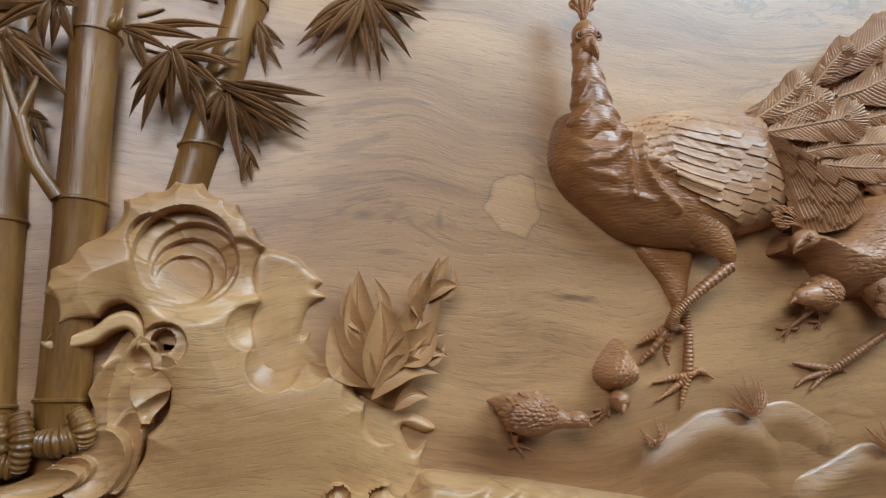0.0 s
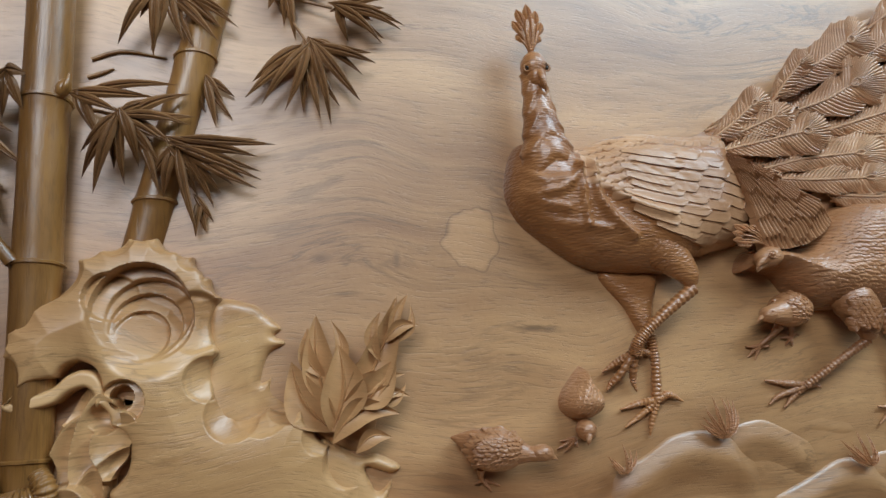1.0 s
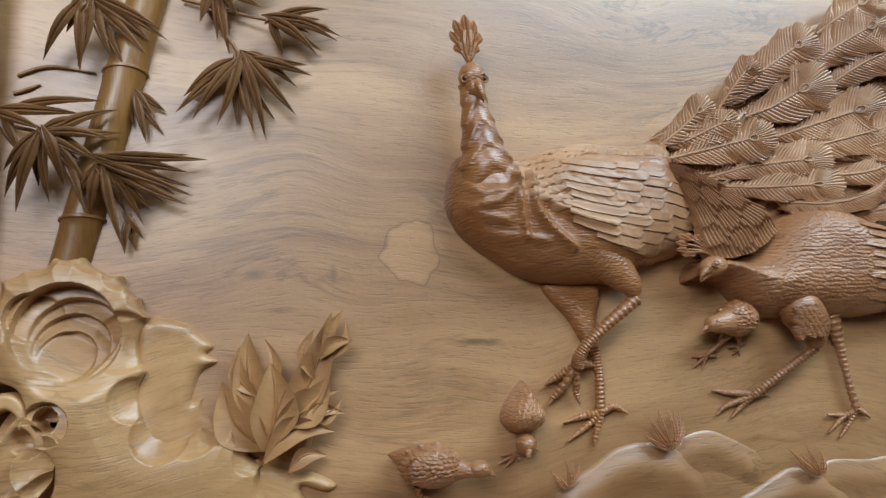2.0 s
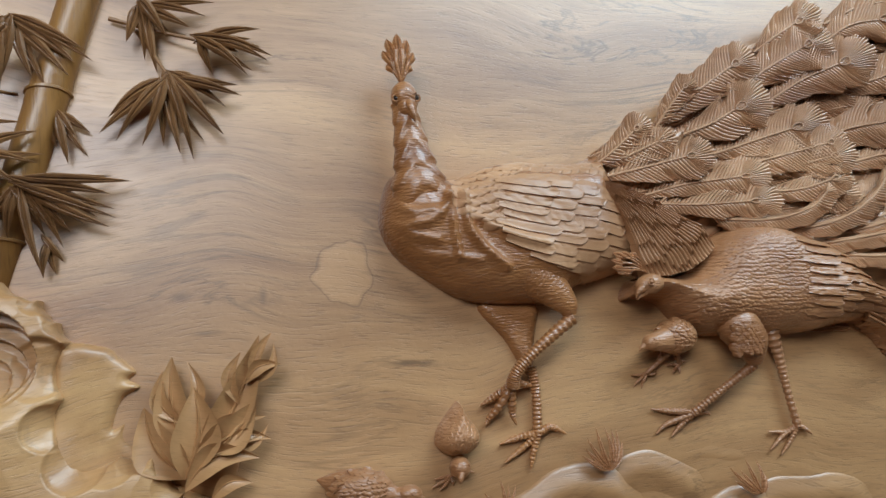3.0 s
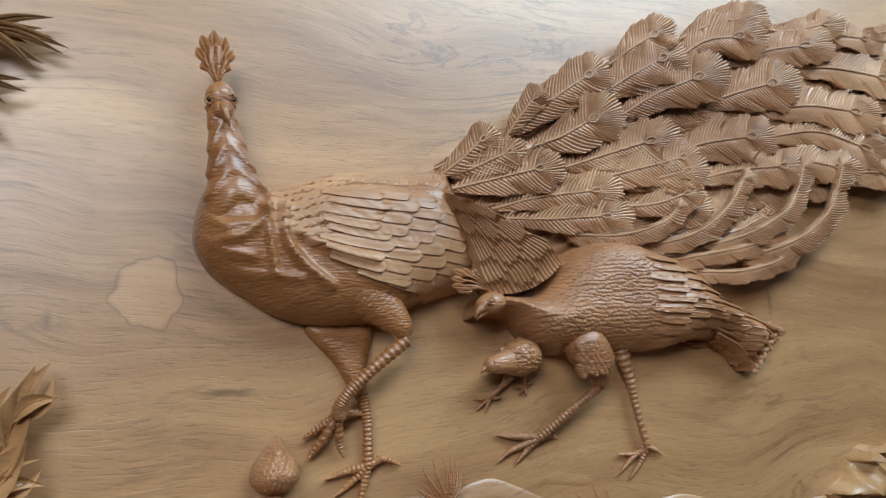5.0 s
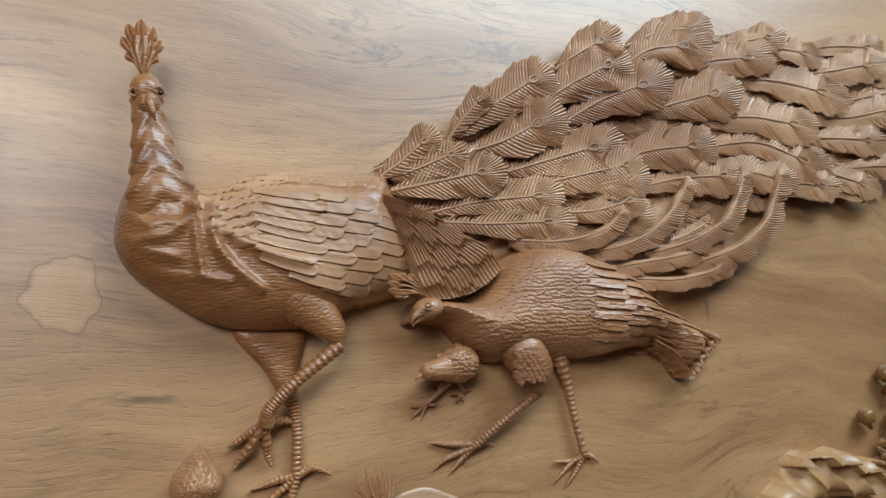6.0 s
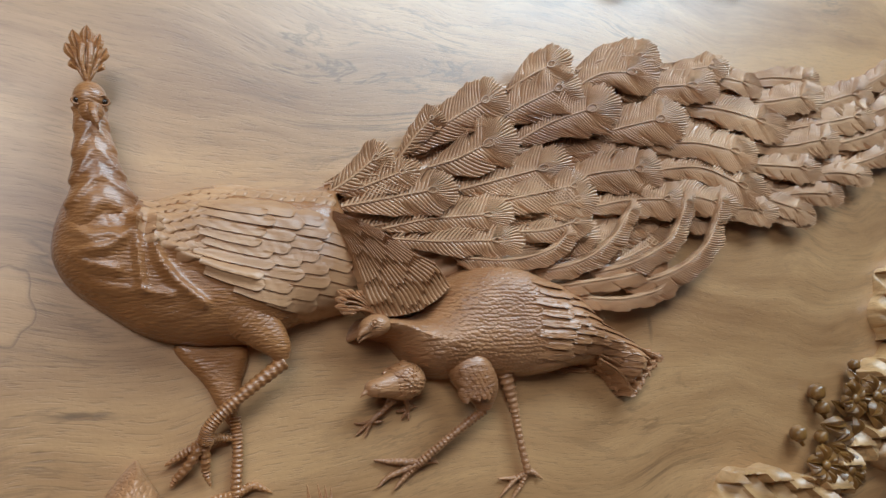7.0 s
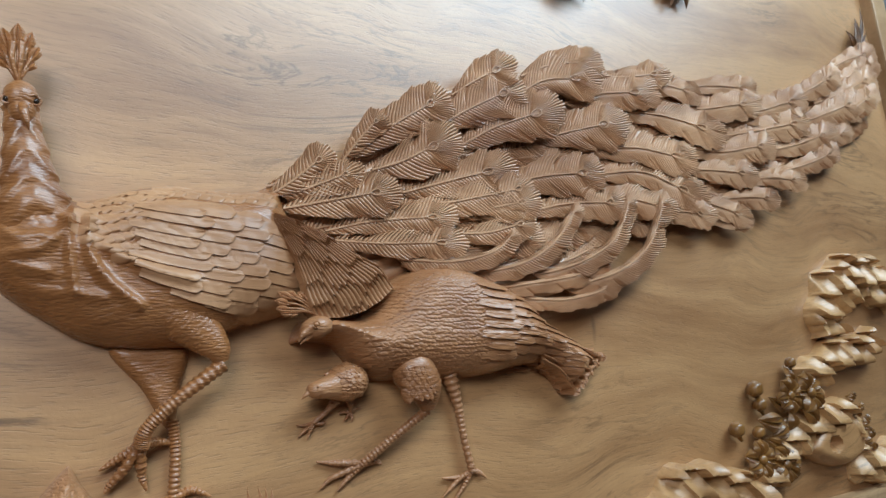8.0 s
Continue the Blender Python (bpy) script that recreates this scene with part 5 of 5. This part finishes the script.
def down_scales(c, cx, d, cz, rx, rd, rz, seed):
    """Rows of small scale feathers over a round body."""
    def surf(x, z):
        return d + rd * np.sqrt(np.maximum(0.05, 1 - ((x - cx) / rx) ** 2 - ((z - cz) / rz) ** 2))

    def pick(x, k):
        z = cz + rz * (0.85 - 1.7 * k)
        return z if ((x - cx) / rx) ** 2 + ((z - cz) / rz) ** 2 < 0.8 else None
    scales(c, surf, cx - rx, cx + rx, pick, 9, 0.0055, 0.0062, 0.0022, math.pi - 0.2, seed)


def chick_side():
    c = Carve()
    down_scales(c, 0.003, 0.022, 1.204, 0.036, 0.026, 0.0225, 41)
    egg(c, 0.004, 0.022, 1.203, 0.034, 0.026, 0.0225, -0.10, 40, 44, downy)
    tube(c, [(-0.002, 0.020, 1.206), (-0.022, 0.017, 1.2125), (-0.040, 0.010, 1.217)], [0.021, 0.0130, 0.0012], 16, 24, 0, 0.0, 0.9)
    tube(c, [(0.025, 0.030, 1.200), (0.038, 0.036, 1.198), (0.048, 0.040, 1.1975)], [0.014, 0.0082, 0.008], 14, 16)
    egg(c, 0.051, 0.040, 1.1985, 0.0128, 0.0100, 0.0092, -0.1, 16, 20, downy)
    tube(c, [(0.058, 0.041, 1.195), (0.064, 0.041, 1.1925), (0.068, 0.040, 1.190)], [0.0038, 0.0026, 0.0006], 8, 8)
    egg(c, 0.052, 0.0495, 1.1995, 0.0016, 0.0014, 0.0016)
    for k in range(5):
        quill(c, lambda x, z: 0.040 + 0 * x, 0.02 - 0.002 * k, 1.212 - 0.004 * k, -0.022 - 0.004 * (k % 2), 1.215 - 0.0055 * k, 0.007, 0.0015, 0.001, 0.05, 14)
    tube(c, [(-0.010, 0.016, 1.184), (-0.009, 0.010, 1.176), (-0.006, 0.006, 1.170)], [0.005, 0.003, 0.0028], 8, 20, 5, 0.1)
    toes(c, -0.006, 0.006, 1.170, ([(0.004, 1.167), (0.014, 1.162)], [(0.000, 1.163), (0.004, 1.157)], [(-0.011, 1.167), (-0.015, 1.166)]), 0.0022)
    tube(c, [(0.012, 0.014, 1.184), (0.018, 0.008, 1.181)], [0.004, 0.002], 8, 8)
    return tagged(part("carved_chick", c, PLUMAGE), "teak relief carving of a chick pecking at the ground", "carving", "chicks")


def chick_back():
    c = Carve()
    relief(c, [(0.1185, 1.284), (0.127, 1.268), (0.1375, 1.252), (0.137, 1.238), (0.126, 1.229), (0.112, 1.2265), (0.099, 1.230), (0.0895, 1.240), (0.092, 1.256), (0.104, 1.272), (0.115, 1.284)], 0.0016,
           lambda x, z, s: dome(s, 0.022, 0.040) + 0.0016 * np.sin(x * 900 + 3 * np.sin(z * 260)) * np.sin(z * 700) * smooth(0, 0.006, s), n=80)
    egg(c, 0.1105, 0.022, 1.2165, 0.0115, 0.013, 0.0115, 0.0, 20, 24, downy)
    back = spline([(0.1185, 1.284), (0.127, 1.268), (0.1375, 1.252), (0.137, 1.238), (0.126, 1.229), (0.112, 1.2265), (0.099, 1.230), (0.0895, 1.240), (0.092, 1.256), (0.104, 1.272), (0.115, 1.284)], 80, True)

    def back_surface(x, z):
        away, _, inside = edge_distance(back, np.c_[x, z])
        return dome(np.where(inside, away, 0), 0.022, 0.040)

    def pick(x, k):
        z = 1.277 - 0.044 * k
        away, _, inside = edge_distance(back, np.array([[x, z]]))
        return z if inside[0] and away[0] > 0.004 else None
    scales(c, back_surface, 0.090, 0.138, pick, 9, 0.0058, 0.0064, 0.0022, 1.5, 43)
    tube(c, [(0.109, 0.032, 1.212), (0.107, 0.035, 1.206), (0.107, 0.033, 1.202)], [0.004, 0.003, 0.0006], 8, 8)
    for s in (-1, 1):
        egg(c, 0.1105 + s * 0.0075, 0.031, 1.2195, 0.0016, 0.0016, 0.0016)
    toes(c, 0.104, 0.006, 1.206, ([(0.095, 1.201), (0.083, 1.196)], [(0.098, 1.198), (0.091, 1.192)], [(0.106, 1.199), (0.108, 1.196)], [(0.095, 1.205), (0.086, 1.204)]), 0.0024)
    tube(c, [(0.118, 0.008, 1.214), (0.125, 0.006, 1.209), (0.131, 0.004, 1.207)], [0.003, 0.002, 0.001], 6, 10)
    return tagged(part("carved_chick", c, PLUMAGE), "teak relief carving of a chick seen from behind, tail up", "carving", "chicks")


def chick_under_hen():
    c = Carve()
    down_scales(c, 0.391, 0.022, 1.343, 0.0265, 0.024, 0.0215, 42)
    egg(c, 0.391, 0.022, 1.343, 0.0265, 0.024, 0.0215, 0.1, 36, 40, downy)
    tube(c, [(0.375, 0.028, 1.340), (0.362, 0.032, 1.338), (0.352, 0.034, 1.337)], [0.016, 0.012, 0.0105], 14, 14)
    egg(c, 0.352, 0.034, 1.3375, 0.0125, 0.011, 0.0098, 0.2)
    tube(c, [(0.343, 0.035, 1.335), (0.338, 0.035, 1.332), (0.334, 0.034, 1.328)], [0.0036, 0.0026, 0.0006], 8, 8)
    egg(c, 0.3495, 0.044, 1.340, 0.0016, 0.0014, 0.0016)
    egg(c, 0.397, 0.036, 1.346, 0.015, 0.010, 0.010, -0.4, 16, 18, downy)
    tube(c, [(0.381, 0.014, 1.324), (0.371, 0.010, 1.312), (0.357, 0.006, 1.301)], [0.0062, 0.003, 0.0028], 8, 24, 6, 0.1)
    toes(c, 0.357, 0.006, 1.301, ([(0.348, 1.299), (0.337, 1.300)], [(0.348, 1.294), (0.339, 1.287)], [(0.353, 1.292), (0.349, 1.283)], [(0.366, 1.299), (0.372, 1.300)]), 0.0024)
    tube(c, [(0.398, 0.012, 1.324), (0.401, 0.009, 1.315), (0.402, 0.006, 1.309)], [0.0055, 0.003, 0.0026], 8, 16, 4, 0.1)
    toes(c, 0.402, 0.006, 1.309, ([(0.410, 1.312), (0.416, 1.311)], [(0.398, 1.303), (0.394, 1.299)], [(0.404, 1.302), (0.404, 1.297)], [(0.392, 1.309), (0.388, 1.308)]), 0.0022)
    return tagged(part("carved_chick", c, PLUMAGE), "teak relief carving of a chick under the bending peahen", "carving", "chicks")


chick_side()
chick_back()
chick_under_hen()

# ---- flowering rock at the far corner ----


def bark(points, radius, name_label, steps=7, seed=0):
    """A rock limb cut with a gouge: staggered columns of hollows that lean out towards their foot."""
    radius *= 1.2
    base = thing("carved_rock", points[0][0], points[0][1], name_label, "rock")
    p = spline(points, steps * 5)
    t = np.gradient(p, axis=0)
    n = np.c_[-t[:, 1], t[:, 0]] / np.maximum(np.hypot(*t.T), 1e-5)[:, None]
    lobe = 1 + 0.16 * np.sin(np.linspace(0, steps * 4.5, len(p)) + seed)[:, None]
    outline = np.vstack([p + n * radius * lobe, (p - n * radius * lobe[::-1])[::-1]])
    wide, tall = 0.046, 0.042 + radius * 0.12

    def cut(x, z, s):
        q = (x + 0.25 * (z - 1.2) + 0.006 * np.sin(z * 60 + seed)) / wide
        col = np.floor(q)
        across = q - col
        step = 0.5 * (col % 2) + 0.2 + 0.2 * np.sin(col * 2.4 + seed * 3.1)
        f = z / tall + step + 0.1 * across
        down = 1 - (f - np.floor(f))
        gouge = 0.022 * smooth(0.0, 1.0, down) * smooth(1.0, 0.95, down) - 0.009 * np.sin(across * math.pi) + 0.010 * step
        return np.maximum(0.002, dome(s, radius * 0.8, 0.020) + gouge * smooth(0, 0.004, s))
    c = Carve()
    relief(c, outline, 0.0018, cut, soft=False)
    part("rock_face", c, ROCK, base)
    return base


bark([(0.87, 1.10), (0.93, 1.148), (1.0, 1.145), (1.08, 1.12), (1.15, 1.10)], 0.026, "stepped ledge of facetted carved rock", 6, 1)
bark([(1.12, 1.118), (1.18, 1.145), (1.235, 1.178), (1.29, 1.20), (1.36, 1.213), (1.43, 1.205), (1.46, 1.17)], 0.026, "curving limb of facetted carved rock", 7, 2)
bark([(1.43, 1.36), (1.43, 1.41), (1.47, 1.455), (1.54, 1.48), (1.62, 1.475), (1.70, 1.45)], 0.042, "tall facetted carved rock hanging over flowers", 7, 3)
bark([(1.31, 1.28), (1.36, 1.30), (1.43, 1.325), (1.50, 1.33), (1.58, 1.345)], 0.026, "pale facetted carved rock ledge", 5, 4)
bark([(1.42, 1.12), (1.50, 1.11), (1.60, 1.12)], 0.028, "low facetted carved rock by the frame", 4, 5)
c = Carve()
relief(c, [(1.28, 1.17), (1.33, 1.20), (1.40, 1.21), (1.45, 1.19), (1.45, 1.14), (1.38, 1.12), (1.30, 1.14)], 0.004, lambda x, z, s: hollow(dome(s, 0.02, 0.032), x, z, 1.345, 1.165, 0.02, 0.014, 0.022), n=80)
tagged(part("carved_rock", c, HILL), "rounded carved rock with a small hole", "rock")


def blossom(x, z, d, r, label, petals=7, seed=0):
    """A ruffled flower: cupped petals round a ribbed heart."""
    rng = random.Random(seed)
    r *= 0.8
    base = thing("carved_flower", x, z, label, "flower", "carved flowers")
    for k in range(petals):
        a = 2 * math.pi * k / petals + rng.uniform(-0.2, 0.2)
        c = Carve()
        blade(c, x + 0.1 * r * math.cos(a), z + 0.1 * r * math.sin(a), x + r * math.cos(a), z + r * math.sin(a), r * 0.85, d, d + rng.uniform(-0.004, 0.006), rng.uniform(-0.1, 0.1), 8, 0.4, 0.65, 0.006)
        part("petal", c, BAMBOO, base)
    c = Carve()
    egg(c, x, d + 0.006, z, r * 0.26, r * 0.22, r * 0.26, 0, 10, 16, lambda u, w: 0.1 * np.sin(w * 8))
    part("flower_heart", c, BAMBOO, base)


blossom(1.125, 1.165, 0.022, 0.042, "ruffled carved flower on a rock ledge", 9, 1)
blossom(1.182, 1.150, 0.026, 0.044, "ruffled carved flower on a rock ledge", 9, 2)
blossom(1.225, 1.262, 0.028, 0.042, "ruffled carved flower under a bud", 8, 3)
blossom(1.285, 1.262, 0.030, 0.050, "ruffled carved flower with broad petals", 8, 4)


def bud(x, z, d, r, label):
    """A pointed bud, ridged along its sides, on a short stalk."""
    r *= 0.85
    base = thing("carved_bud", x, z, label, "bud", "carved buds")
    c = Carve()
    egg(c, x, d, z, r, r * 0.9, r * 0.85, 0.6, 14, 18, lambda u, w: 0.06 * np.sin(w * 4 + u * 3))
    part("bud_body", c, BAMBOO, base)
    c = Carve()
    tube(c, [(x + r * 0.5, d - 0.006, z - r * 0.5), (x + r * 1.5, 0.008, z - r * 1.4)], [r * 0.35, r * 0.25], 8, 8)
    part("bud_stalk", c, BAMBOO, base)


bud(1.084, 1.218, 0.018, 0.017, "round carved flower bud")
bud(1.145, 1.207, 0.016, 0.014, "round carved flower bud")
bud(1.150, 1.279, 0.018, 0.018, "round carved flower bud with a notched tip")
bud(1.158, 1.252, 0.018, 0.015, "round carved flower bud")
bud(1.266, 1.318, 0.02, 0.013, "upright carved flower bud")
foliage = thing("carved_foliage", 1.2, 1.2, "cluster of curled carved leaves among the flowers", "leaves")
for x0, z0, x1, z1, w, d0 in ((1.20, 1.225, 1.14, 1.228, 0.035, 0.026), (1.21, 1.215, 1.175, 1.195, 0.03, 0.024), (1.25, 1.24, 1.335, 1.243, 0.03, 0.026), (1.26, 1.235, 1.30, 1.20, 0.036, 0.03), (1.22, 1.235, 1.215, 1.20, 0.03, 0.03),
                              (1.235, 1.24, 1.19, 1.262, 0.028, 0.02), (1.26, 1.28, 1.255, 1.312, 0.024, 0.018), (1.20, 1.18, 1.16, 1.195, 0.025, 0.02), (1.24, 1.21, 1.265, 1.175, 0.025, 0.022)):
    c = Carve()
    blade(c, x0, z0, x1, z1, w, d0, d0 - 0.006, 0.1, 10, 0.4, 0.5, 0.008)
    part("leaf", c, BAMBOO, foliage)
ivy = thing("carved_foliage", 1.46, 1.18, "hanging strand of small carved leaves beside the rock", "leaves")
for k in range(16):
    u = k / 15
    x, z = 1.435 + 0.045 * math.sin(u * 2.6), 1.245 - 0.125 * u
    c = Carve()
    blade(c, x, z, x + 0.022 * math.cos(k * 2.2), z + 0.018 * math.sin(k * 2.2) - 0.006, 0.018, 0.022, 0.016, 0.1, 7, 0.5, 0.5)
    part("leaf", c, BAMBOO, ivy)

# ---- leaves high on the board ----
spray(1.14, 2.075, 0.024, [(1.10, 2.0), (1.125, 2.015), (1.085, 2.02), (1.15, 2.01), (1.07, 2.05), (1.18, 2.04)], 0.02, "hanging spray of carved leaves high on the board", 0.012, seed=31)
spray(0.84, 1.995, 0.024, [(0.80, 1.945), (0.83, 1.94), (0.86, 1.945), (0.78, 1.965), (0.89, 1.96)], 0.018, "hanging spray of carved leaves high on the board", 0.012, seed=32)
spray(1.78, 2.05, 0.02, [(1.755, 2.10), (1.80, 2.13), (1.86, 2.19), (1.82, 2.15), (1.845, 2.14), (1.865, 2.12), (1.80, 2.09)], 0.014, "upright narrow carved leaves beside the frame", 0.012, seed=33)
